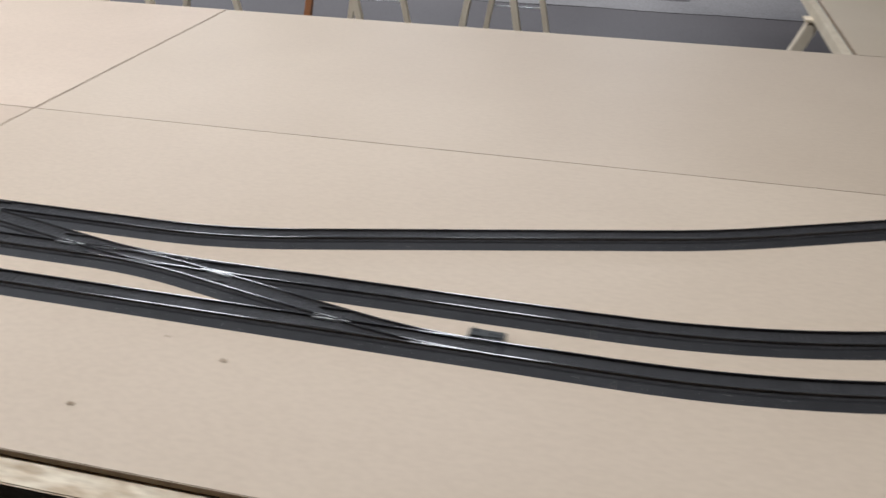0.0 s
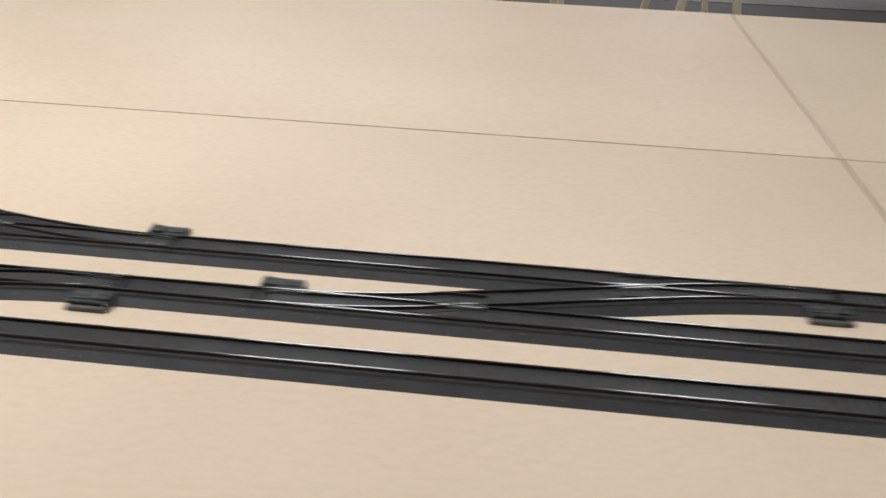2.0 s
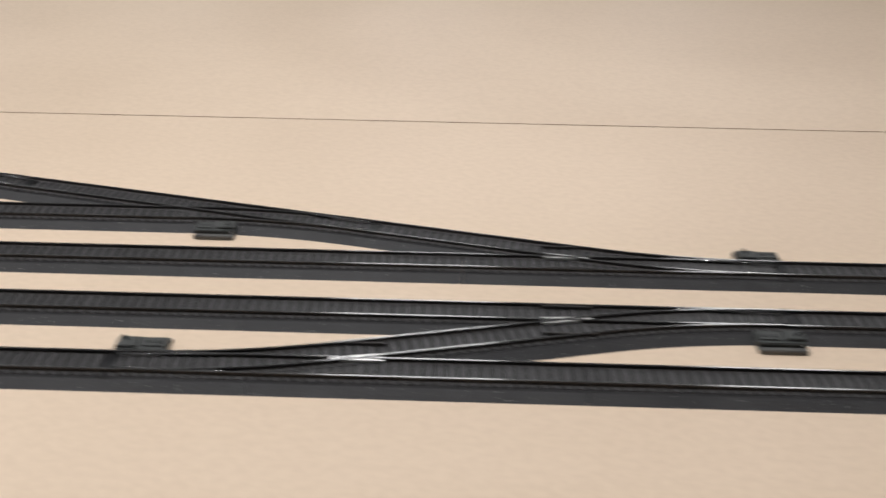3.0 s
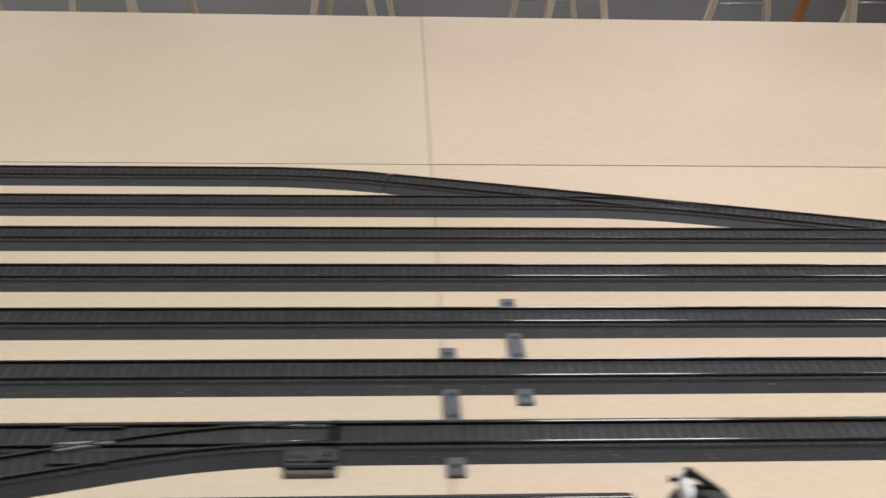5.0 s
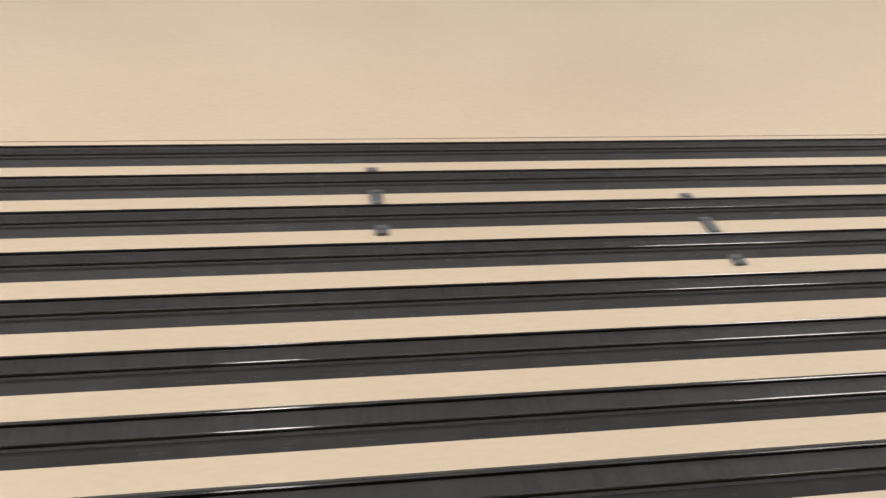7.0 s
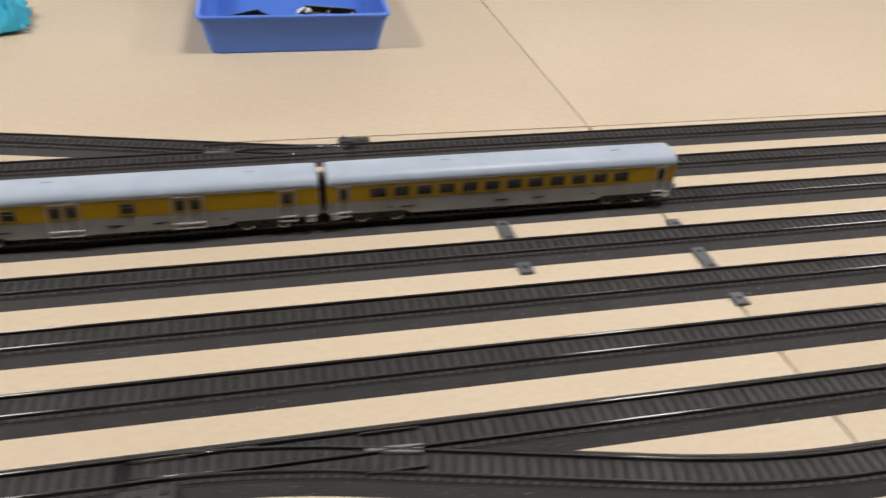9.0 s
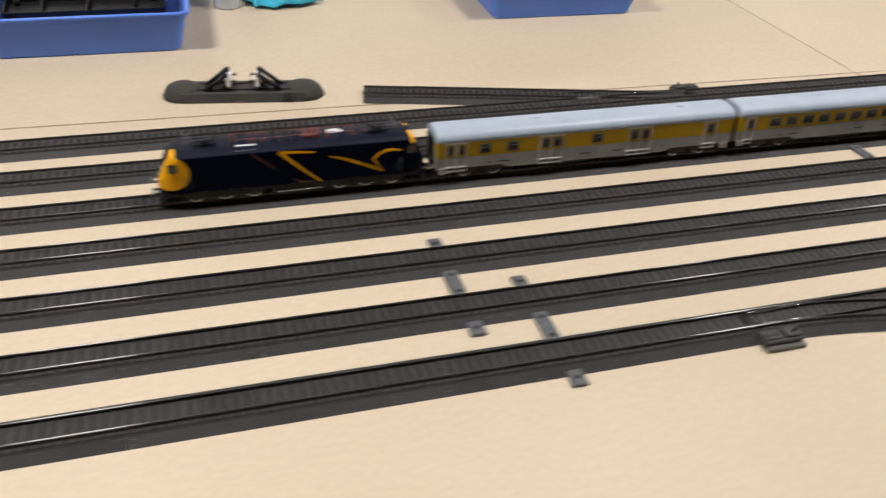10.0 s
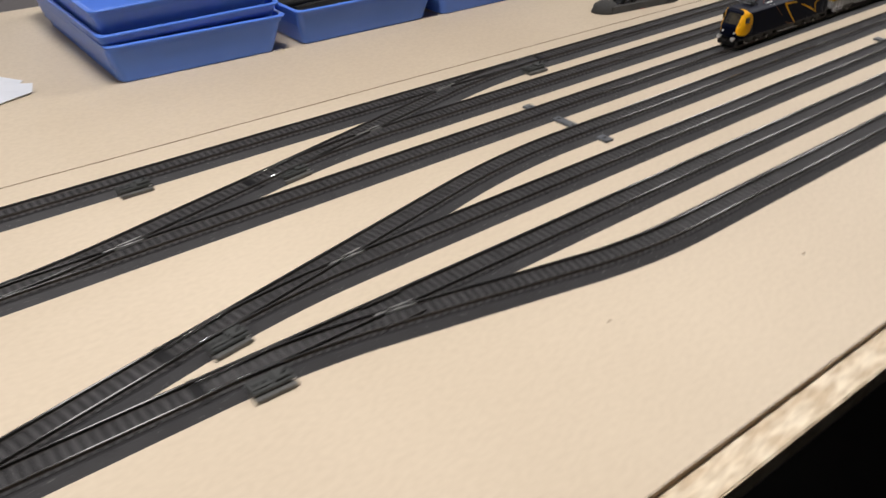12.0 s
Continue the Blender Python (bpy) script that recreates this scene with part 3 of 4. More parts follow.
def loco_profile(w):
    """Upright sides with a small rounded shoulder under the broad flat roof."""
    half = [(-w, R0 + 0.0115 + k * 0.0312 / 22) for k in range(23)]
    half += [(-w * 0.985, R0 + 0.0438), (-w * 0.93, R0 + 0.0450), (-w * 0.70, R0 + 0.0466), (-w * 0.30, R0 + 0.0472)]
    return half + [(-y, z) for y, z in half[::-1]]


def make_locomotive():
    root = thing("locomotive", pose(TRAIN_X, TRAIN_Y, 0), "navy blue model electric locomotive with yellow cab ends and swooshes", "locomotive", "model train")
    ends = [0, 0.0006, 0.0016, 0.003, 0.0045, 0.006, 0.0075, 0.009, 0.0105, 0.012, 0.0135, 0.015, 0.0165, 0.018, 0.0195, 0.021, 0.0223, 0.0236, 0.0249, 0.0262]
    s0, s1 = 0.0055, LOCO - 0.0055
    stations = [s0 + d for d in ends] + [s0 + 0.0262 + k * (s1 - s0 - 0.0524) / 12 for k in range(1, 12)] + [s1 - d for d in ends[::-1]]
    grid = []
    for s in stations:
        d = min(s - s0, s1 - s)
        way = 1 if s - s0 < s1 - s else -1
        k = max(0.0, 1 - d / 0.016)
        w = 0.0172 * (1 - 0.30 * k ** 2.6)
        ring = []
        for y, z in loco_profile(w):
            lean = max(0.0, z - R0 - 0.0245) * 0.52 * k + 0.0012 * k * max(0.0, (R0 + 0.0165 - z) / 0.005)
            ring.append((s + way * lean, y, z, d))
        grid.append(ring)
    groups = {k: bmesh.new() for k in ("body_shell", "brow_near", "brow_far", "front_brow", "roof")}
    mats = {"body_shell": M_NAVY, "roof": M_ROOFNAVY}
    cache = {k: {} for k in groups}

    def kind(pts):
        c = sum((Vector(p[:3]) for p in pts), Vector()) / len(pts)
        d = sum(p[3] for p in pts) / len(pts)
        h = c.z - R0
        if c.x > 0.1 and d < 0.0095 and h > 0.0405 and abs(c.y) > 0.0065:
            return "brow_near" if c.y < 0 else "brow_far"
        if c.x < 0.1 and d < 0.0135 and h > 0.0405 and c.y < -0.0065:
            return "front_brow"
        return "roof" if h > 0.0434 else "body_shell"

    def face(pts):
        k = kind(pts)
        bm = groups[k]
        vs = []
        for p in pts:
            key = tuple(round(c, 6) for c in p[:3])
            if key not in cache[k]:
                cache[k][key] = bm.verts.new(p[:3])
            if cache[k][key] not in vs:
                vs.append(cache[k][key])
        if len(vs) > 2:
            bm.faces.new(vs).smooth = True

    n = len(grid[0])
    for a, b in zip(grid, grid[1:]):
        for i in range(n - 1):
            face((a[i], a[i + 1], b[i + 1], b[i]))
    # front and back walls, and the floor
    for ring in (grid[0], grid[-1]):
        for i in range(n // 2 - 1):
            face((ring[i], ring[i + 1], ring[n - 2 - i], ring[n - 1 - i]))
    for a, b in zip(grid, grid[1:]):
        face((a[0], b[0], b[-1], a[-1]))
    for k, bm in groups.items():
        bmesh.ops.recalc_face_normals(bm, faces=bm.faces[:])
        if k in mats:
            part(k, bm, mats[k], root, "matt navy roof" if k == "roof" else "")
        else:
            part("cab_panel", bm, M_YELLOW, root, "warm yellow cab panel")
    # the D-shaped yellow panels that wrap round the front corners
    prof = lambda h: np.interp(h, (0.0427, 0.0438, 0.0450, 0.0466), (1.0, 0.985, 0.93, 0.70))
    for side in (-1, 1):
        bm = bmesh.new()
        rows = []
        for rr in (0.02, 0.25, 0.5, 0.7, 0.85, 1.0):
            row = []
            for i in range(36):
                a = 2 * math.pi * i / 36
                ca, sa = math.cos(a), math.sin(a)
                p = 0.0095 + 0.0152 * rr * math.copysign(abs(ca) ** 0.9, ca)
                h = 0.0305 + 0.0147 * rr * math.copysign(abs(sa) ** 0.9, sa)
                p = max(p, -0.0022 if side < 0 else 0.004)
                d = max(p, 0.0)
                k = max(0.0, 1 - d / 0.016)
                w = 0.0172 * (1 - 0.30 * k ** 2.6) * prof(h)
                lean = max(0.0, h - 0.0245) * 0.52 * k + 0.0012 * k * max(0.0, (0.0165 - h) / 0.005)
                row.append((s0 + d + lean - 0.00035 * k, side * (w + min(p, 0.0) + 0.00035), R0 + h))
            rows.append(row)
        loft(bm, rows, caps=False)
        rim = rows[-1]
        loft(bm, [rim, [(x + 0.0004, y - side * 0.0008, z) for x, y, z in rim]], caps=False)
        part("cab_panel", right_way(bm), M_YELLOW, root, "warm yellow D-shaped cab panel")
    # dark windscreens and cab side windows
    for front in (True, False):
        s, way = (s0, 1) if front else (s1, -1)
        bm = bmesh.new()
        lean = lambda h: s + way * ((h - 0.0245) * 0.52 - 0.0003)
        plate(bm, [(lean(h), y, R0 + h) for h, y in ((0.0290, -0.0105), (0.0420, -0.0085), (0.0420, 0.0085), (0.0290, 0.0105))], Vector(), Vector((way * 0.0008, 0, 0)))
        part("windscreen", right_way(bm), M_GLASS, root, "dark cab windscreen")
        for side in (-1, 1):
            bm = bmesh.new()
            c = s + way * 0.0125
            box(bm, c - 0.0040, c + 0.0034, side * 0.0172 - 0.0009, side * 0.0172 + 0.0009, R0 + 0.0318, R0 + 0.0392, 0.0003)
            part("cab_window", bm, M_GLASS, root, "small dark cab side window")
            bm = bmesh.new()
            rod(bm, (s - way * 0.0001, side * 0.0085, R0 + 0.0195), (s - way * 0.0012, side * 0.0085, R0 + 0.0195), 0.0013, 12)
            part("headlamp", bm, M_WHITE, root, "small round white headlamp")
            bm = bmesh.new()
            c = s + way * 0.026
            for dz in (0.0, 0.003, 0.006):
                rod(bm, (c, side * 0.0176, R0 + 0.017 + dz), (c, side * 0.0176, R0 + 0.0185 + dz), 0.0003, 6)
            rod(bm, (c - way * 0.004, side * 0.0177, R0 + 0.0145), (c - way * 0.004, side * 0.0177, R0 + 0.0285), 0.00022, 6)
            part("handrail", bm, M_SPACER, root, "thin pale handrail")
    # yellow swooshes on the sides
    def ribbon(bm, pts, wide, side):
        line = [Vector((x, z)) for x, z in pts]
        nn = normals(line)
        for i in range(len(line) - 1):
            q = []
            for p, nv, sg in ((line[i], nn[i], -1), (line[i + 1], nn[i + 1], -1), (line[i + 1], nn[i + 1], 1), (line[i], nn[i], 1)):
                w = wide[i] if isinstance(wide, (list, tuple)) and p is line[i] else (wide[i + 1] if isinstance(wide, (list, tuple)) else wide)
                q.append((p.x + nv.x * sg * w, side * 0.01735, R0 + p.y + nv.y * sg * w))
            plate(bm, q if side < 0 else q[::-1], Vector(), Vector((0, -side * 0.0003, 0)))

    for side in (-1, 1):
        shapes = (
            ([(0.1325, 0.0400), (0.119, 0.0414), (0.1045, 0.0422)], [0.0007, 0.0011, 0.0013]),
            ([(0.1032, 0.0430), (0.1105, 0.0358), (0.1245, 0.0226), (0.1370, 0.0120)], [0.0016, 0.0013, 0.0010, 0.0005]),
            ([(0.2075, 0.0346), (0.2005, 0.0362), (0.1935, 0.0358), (0.1875, 0.0332), (0.1827, 0.0284)], [0.0004, 0.0011, 0.0015, 0.0013, 0.0008]),
            ([(0.1827, 0.0288), (0.1868, 0.0228), (0.1912, 0.0164)], [0.0007, 0.0005, 0.0003]),
            ([(0.1450, 0.0352), (0.161, 0.0297), (0.1795, 0.0217), (0.1912, 0.0164)], [0.0003, 0.0007, 0.0007, 0.0004]),
            ([(0.152, 0.0342), (0.168, 0.0284), (0.188, 0.0194)], [0.00015, 0.00022, 0.0002]),
            ([(0.0812, 0.0428), (0.091, 0.0352), (0.101, 0.0270)], [0.00018, 0.00015, 0.0001]),
            ([(0.1135, 0.0168), (0.122, 0.0126), (0.131, 0.0132)], [0.00016, 0.00016, 0.00012]),
        )
        for pts, wide in shapes:
            bm = bmesh.new()
            ribbon(bm, pts, wide, side)
            if max(wide) < 0.0002:
                part("thin_stripe", right_way(bm), M_ORANGE, root, "hair-thin brownish stripe")
            else:
                part("swoosh", right_way(bm), M_YELLOW, root, "yellow swoosh stripe on the side")
        bm = bmesh.new()
        for k, x in enumerate((0.034, 0.039, 0.044, 0.052, 0.063, 0.071, 0.111, 0.117, 0.168, 0.185, 0.196)):
            box(bm, x, x + 0.0014, side * 0.0173 - 0.0002, side * 0.0173 + 0.0002, R0 + 0.0124, R0 + 0.0129)
        part("side_lettering", bm, M_SPACER, root, "row of tiny pale marks along the sill")
    # underframe, tank, bogies
    bm = bmesh.new()
    box(bm, 0.008, LOCO - 0.008, -0.0158, 0.0158, R0 + 0.0085, R0 + 0.0118, 0.0006)
    box(bm, 0.096, 0.142, -0.0148, 0.0148, R0 + 0.0035, R0 + 0.0095, 0.001)
    box(bm, 0.004, 0.0095, -0.0138, 0.0138, R0 + 0.002, R0 + 0.0085, 0.0008)
    box(bm, LOCO - 0.0095, LOCO - 0.004, -0.0138, 0.0138, R0 + 0.002, R0 + 0.0085, 0.0008)
    part("underframe", bm, M_BLACK, root)
    bogie(root, 0.0575, (0.034, 0.0575, 0.081), 0.0066, 0.062, 0.0128)
    bogie(root, LOCO - 0.0575, (LOCO - 0.081, LOCO - 0.0575, LOCO - 0.034), 0.0066, 0.062, 0.0128)
    buffers(root, 0.0055, -1)
    buffers(root, LOCO - 0.0055, 1)
    bm = bmesh.new()
    rod(bm, (0.1, -0.0162, R0 + 0.0052), (0.138, -0.0162, R0 + 0.0052), 0.0004, 6)
    part("brake_pipe", bm, M_CHROME, root, "thin pale pipe under the sill")
    # roof equipment
    top = R0 + 0.0468
    for x0, x1, y0, y1, z0, tilt in ((0.0693, 0.0853, -0.0145, -0.0065, 0.0459, 12), (0.146, 0.159, 0.0016, 0.0086, 0.0472, 0)):
        bm = bmesh.new()
        m = Matrix.Translation(((x0 + x1) / 2, (y0 + y1) / 2, R0 + z0)) @ Matrix.Rotation(radians(tilt), 4, "X")
        box(bm, -(x1 - x0) / 2, (x1 - x0) / 2, (y0 - y1) / 2, (y1 - y0) / 2, 0.0, 0.0006, 0.0002, m)
        part("roof_panel", bm, M_WHITE, root, "white roof panel")

    def bar(name, a, b, r, mat, parent, label=""):
        bm = bmesh.new()
        rod(bm, a, b, r, 6)
        return part(name, bm, mat, parent, label)

    for y in (-0.006, 0.006):
        for a, b in (((0.066, y), (0.098, y)), ((0.098, y), (0.140, y * 0.6)), ((0.140, y * 0.6), (0.168, y))):
            bar("roof_conductor", (a[0], a[1], top + 0.0046), (b[0], b[1], top + 0.0046), 0.00026, M_RED, root, "thin reddish roof conductor rod")
    for x in (0.067, 0.075, 0.083, 0.092, 0.101, 0.111, 0.119, 0.127, 0.135, 0.146, 0.158, 0.167):
        for y in (-0.006, 0.006):
            bm = bmesh.new()
            rod(bm, (x, y, top - 0.001), (x, y, top + 0.005), 0.0007, 8)
            for dz in (0.0012, 0.0022, 0.0032):
                rod(bm, (x, y, top + dz), (x, y, top + dz + 0.0005), 0.001, 8)
            part("insulator", bm, M_RED if x < 0.07 or 0.08 < x < 0.096 or 0.125 < x < 0.15 or x > 0.16 else M_ROOFNAVY, root)
    breaker = bmesh.new()
    box(breaker, 0.124, 0.139, -0.003, 0.003, top - 0.0004, top + 0.0016, 0.0005)
    breaker = part("circuit_breaker", breaker, M_RED, root, "red roof circuit breaker")
    for k in range(5):
        bar("breaker_rod", (0.1245 + k * 0.0032, -0.0052, top + 0.0030), (0.127 + k * 0.0032, 0.0045, top + 0.0050), 0.0005, M_RED, breaker)
    for x in (0.0715, 0.1645):
        bm = bmesh.new()
        bmesh.ops.create_uvsphere(bm, u_segments=10, v_segments=6, radius=0.0016)
        bmesh.ops.translate(bm, vec=(x + 0.012, -0.0055, top + 0.0036), verts=bm.verts)
        part("roof_bushing", bm, M_RED, root, "round red roof bushing")
    for base, way in ((0.045, 1), (0.189, -1)):
        bm = bmesh.new()
        box(bm, base - 0.0085, base + 0.0085, -0.0062, -0.0048, top + 0.0024, top + 0.0034, 0.0003)
        box(bm, base - 0.0085, base + 0.0085, 0.0048, 0.0062, top + 0.0024, top + 0.0034, 0.0003)
        box(bm, base - 0.0085, base - 0.0071, -0.0049, 0.0049, top + 0.0025, top + 0.0033)
        box(bm, base + 0.0071, base + 0.0085, -0.0049, 0.0049, top + 0.0025, top + 0.0033)
        frame_part = part("pantograph", bm, M_BLACK, root, "thin dark metal folded pantograph")
        for dx in (-0.007, 0.007):
            for y in (-0.0055, 0.0055):
                bar("foot", (base + dx, y, top - 0.0006), (base + dx, y, top + 0.0026), 0.0007, M_BLACK, frame_part)
        knee = base + way * 0.0065
        bar("lower_arm", (base - way * 0.004, 0, top + 0.0030), (knee, 0, top + 0.0062), 0.0007, M_BLACK, frame_part)
        for y in (-0.0022, 0.0022):
            bar("upper_arm", (knee, y, top + 0.0062), (base - way * 0.0135, y * 1.6, top + 0.0058), 0.00035, M_SPACER, frame_part)
        for dx in (0, 0.0030):
            bar("contact_strip", (base - way * (0.0125 + dx), -0.0098, top + 0.0062), (base - way * (0.0125 + dx), 0.0098, top + 0.0062), 0.00045, M_SPACER, frame_part)
        for y in (-0.0035, 0.0035):
            bar("horn", (base + way * 0.0035, y, top + 0.0030), (base + way * 0.0095, y * 1.6, top + 0.0108), 0.0004, M_BLACK, frame_part)
        bar("horn_bar", (base + way * 0.0095, -0.0085, top + 0.0108), (base + way * 0.0095, 0.0085, top + 0.0108), 0.0004, M_BLACK, frame_part)
        for y in (-0.003, 0.003):
            bm = bmesh.new()
            box(bm, base - 0.0022, base + 0.0022, y - 0.0016, y + 0.0016, top - 0.0002, top + 0.0048, 0.0004)
            part("drive_box", bm, M_BLACK, frame_part)
    return root


make_locomotive()

COACH = 0.2965
C_W = 0.0163


def coach_window(root, x0, x1, z0, z1, bars=True):
    for side in (-1, 1):
        bm = bmesh.new()
        y = side * C_W
        box(bm, x0, x1, y - 0.00035, y + 0.00035, R0 + z0, R0 + z1, 0.0002)
        pane = part("window", bm, M_GLASS, root, "dark coach window")
        bm = bmesh.new()
        t = 0.00024
        yo = y + side * 0.0003
        for a in ((x0 - t, x1 + t, z0 - t, z0 + t), (x0 - t, x1 + t, z1 - t, z1 + t), (x0 - t, x0 + t, z0, z1), (x1 - t, x1 + t, z0, z1)):
            box(bm, a[0], a[1], yo - 0.0002, yo + 0.0002, R0 + a[2], R0 + a[3])
        if bars:
            zb = z0 + (z1 - z0) * 0.62
            box(bm, x0, x1, yo - 0.0002, yo + 0.0002, R0 + zb - 0.0002, R0 + zb + 0.0002)
        part("window_frame", bm, M_SPACER, pane, "thin grey window frame")


def make_coach(s_front, windows, doors, label, skirt):
    root = thing("passenger_coach", pose(TRAIN_X + s_front, TRAIN_Y, 0), label, "train coach", "model train")
    zf, zm, zt = 0.0105, 0.0218, 0.0366
    bm = bmesh.new()
    for a, b, low in ((0.0, skirt[0], zf + 0.0008), (skirt[0], skirt[1], zf - 0.0022), (skirt[1], COACH, zf + 0.0008)):
        box(bm, a, b, -C_W, C_W, R0 + low, R0 + zm)
    for s, way in ((skirt[0], -1), (skirt[1], 1)):
        for side in (-1, 1):
            plate(bm, [(s, side * C_W, R0 + zf - 0.0022), (s + way * 0.007, side * C_W, R0 + zf + 0.0008), (s, side * C_W, R0 + zf + 0.0008)], Vector(), Vector((0, -side * 0.001, 0)))
    part("lower_side", right_way(bm), M_COACHGREY, root, "pale grey lower body side")
    bm = bmesh.new()
    box(bm, 0.0, COACH, -C_W, C_W, R0 + zm, R0 + zt, 0.0002)
    part("upper_side", bm, M_COACHYEL, root, "golden yellow upper body side")
    bm = bmesh.new()
    arc = []
    for k in range(13):
        a = math.pi * k / 12
        c, d = math.cos(a), math.sin(a)
        arc.append((-(abs(c) ** 0.62) * math.copysign(1, c) * (C_W + 0.0003), R0 + zt + 0.0096 * (d ** 0.86)))
    rings = []
    for s, k in ((-0.0003, 0.90), (0.0012, 0.97), (0.004, 1.0), (COACH - 0.004, 1.0), (COACH - 0.0012, 0.97), (COACH + 0.0003, 0.90)):
        rings.append([(s, y * (0.6 + 0.4 * k), R0 + zt + (z - R0 - zt) * k) for y, z in arc])
    loft(bm, rings, smooth=True)
    part("roof", right_way(bm), M_ROOF, root, "rounded silvery roof")
    for s, y in ((0.055, -0.006), (0.098, 0.001), (0.112, -0.006), (0.2, -0.0065), (0.245, 0.0)):
        bm = bmesh.new()
        box(bm, s - 0.0035, s + 0.0035, y - 0.0012, y + 0.0012, R0 + zt + 0.0076, R0 + zt + 0.0096 + (0.0006 if abs(y) < 0.002 else -0.0004), 0.0004)
        part("roof_vent", bm, M_ROOF, root)
    for x0, x1 in windows:
        coach_window(root, x0, x1, 0.0248, 0.0332, x1 - x0 < 0.012)
    for x0, x1, leaves in doors:
        for side in (-1, 1):
            bm = bmesh.new()
            y = side * C_W
            step = (x1 - x0) / leaves
            for k in range(leaves + 1):
                xx = x0 + k * step
                box(bm, xx - 0.0003, xx + 0.0003, y - 0.0004, y + 0.0004, R0 + zf - 0.001, R0 + zt - 0.0008)
            box(bm, x0, x1, y - 0.0004, y + 0.0004, R0 + zt - 0.0012, R0 + zt - 0.0006)
            door = part("door", bm, M_CHROME, root, "sliding doors outlined in silver trim" if leaves > 1 else "narrow end door outlined in silver trim")
            bm = bmesh.new()
            for dz in (0.0128, 0.0088):
                box(bm, x0 - 0.0005, x1 + 0.0005, y + side * 0.0002 - 0.0009, y + side * 0.0002 + 0.0009, R0 + dz - 0.00045, R0 + dz + 0.00045)
            part("door_step", bm, M_CHROME, door, "bright silver door step")
        step = (x1 - x0) / leaves
        for k in range(leaves):
            m = x0 + (k + 0.5) * step
            coach_window(root, m - min(0.0035, step * 0.32), m + min(0.0035, step * 0.32), 0.0246, 0.0332, False)
    for s in (0.0058, COACH - 0.0058):
        for side in (-1, 1):
            bm = bmesh.new()
            for dz in (0.0118, 0.0095, 0.0072):
                box(bm, s - 0.003, s + 0.003, side * C_W - 0.0011, side * C_W + 0.0011, R0 + dz - 0.0003, R0 + dz + 0.0003)
            for dx in (-0.003, 0.003):
                box(bm, s + dx - 0.0003, s + dx + 0.0003, side * C_W - 0.0009, side * C_W + 0.0009, R0 + 0.0072, R0 + 0.0128)
            part("foot_step", bm, M_CHROME, root, "bright silver foot step")
    for side in (-1, 1):
        bm = bmesh.new()
        for k, s in enumerate((0.048, 0.058, 0.0605, 0.138, 0.142, 0.171, 0.222)):
            box(bm, s, s + 0.0035 + 0.003 * (k % 3), side * (C_W + 0.0001) - 0.0002, side * (C_W + 0.0001) + 0.0002, R0 + 0.0142, R0 + 0.0151)
        part("side_lettering", bm, M_BLACK, root, "small dark bars of lettering")
    # ends with gangways
    for s, way in ((0.0, -1), (COACH, 1)):
        bm = bmesh.new()
        x0, x1 = sorted((s + way * 0.0002, s + way * 0.0034))
        box(bm, x0, x1, -0.0078, 0.0078, R0 + 0.0105, R0 + 0.0395, 0.0012)
        part("gangway", bm, M_BLACK, root, "black rubber gangway")
        bm = bmesh.new()
        for side in (-1, 1):
            rod(bm, (s + way * 0.0007, side * 0.0125, R0 + 0.014), (s + way * 0.0007, side * 0.0125, R0 + 0.032), 0.0003, 6)
        part("end_rail", bm, M_CHROME, root)
    bm = bmesh.new()
    box(bm, 0.004, COACH - 0.004, -0.0145, 0.0145, R0 + 0.0078, R0 + 0.0112, 0.0005)
    box(bm, 0.11, 0.15, -0.0125, 0.0125, R0 + 0.0035, R0 + 0.0085, 0.0008)
    box(bm, 0.165, 0.188, -0.0125, 0.0125, R0 + 0.004, R0 + 0.0085, 0.0008)
    part("underframe", bm, M_BLACK, root)
    bogie(root, 0.042, (0.028, 0.056), 0.0055, 0.042, 0.0112)
    bogie(root, COACH - 0.042, (COACH - 0.056, COACH - 0.028), 0.0055, 0.042, 0.0112)
    buffers(root, 0.0, -1)
    buffers(root, COACH, 1)
    return root


make_coach(LOCO + 0.005, [(0.040, 0.050), (0.066, 0.076), (0.149, 0.159)], [(0.009, 0.017, 1), (0.019, 0.027, 1), (0.097, 0.120, 2), (0.186, 0.209, 2), (0.266, 0.279, 1)],
           "yellow and grey baggage coach with silvery roof", (0.068, 0.226))
make_coach(LOCO + 0.005 + COACH + 0.0075, [(0.034 + k * 0.0188, 0.034 + k * 0.0188 + 0.0125) for k in range(12)], [(0.008, 0.017, 1), (COACH - 0.017, COACH - 0.008, 1)],
           "yellow and grey passenger coach with a long row of windows", (0.068, 0.226))

# ---- loose things on the table ----
def spacer(x, y0, y1):
    """A flat plastic strip with holes that keeps two tracks at their distance."""
    root = thing("track_spacer", pose(x, (y0 + y1) / 2, 0), "flat grey plastic track spacer strip with round holes", "track spacer", "track spacers")
    bm = bmesh.new()
    h = (y1 - y0) / 2
    box(bm, -0.0056, 0.0056, -h, h, 0.0, 0.0026, 0.0005)
    part("strip", bm, M_SPACER, root)
    for yy in (-h + 0.0075, -0.0105, 0.0105, h - 0.0075):
        bm = bmesh.new()
        rod(bm, (0, yy, 0.0016), (0, yy, 0.00275), 0.0021, 14)
        rod(bm, (0, yy, 0.00275), (0, yy, 0.00285), 0.0016, 12)
        part("hole", bm, M_BLACK, root, "dark round screw hole")


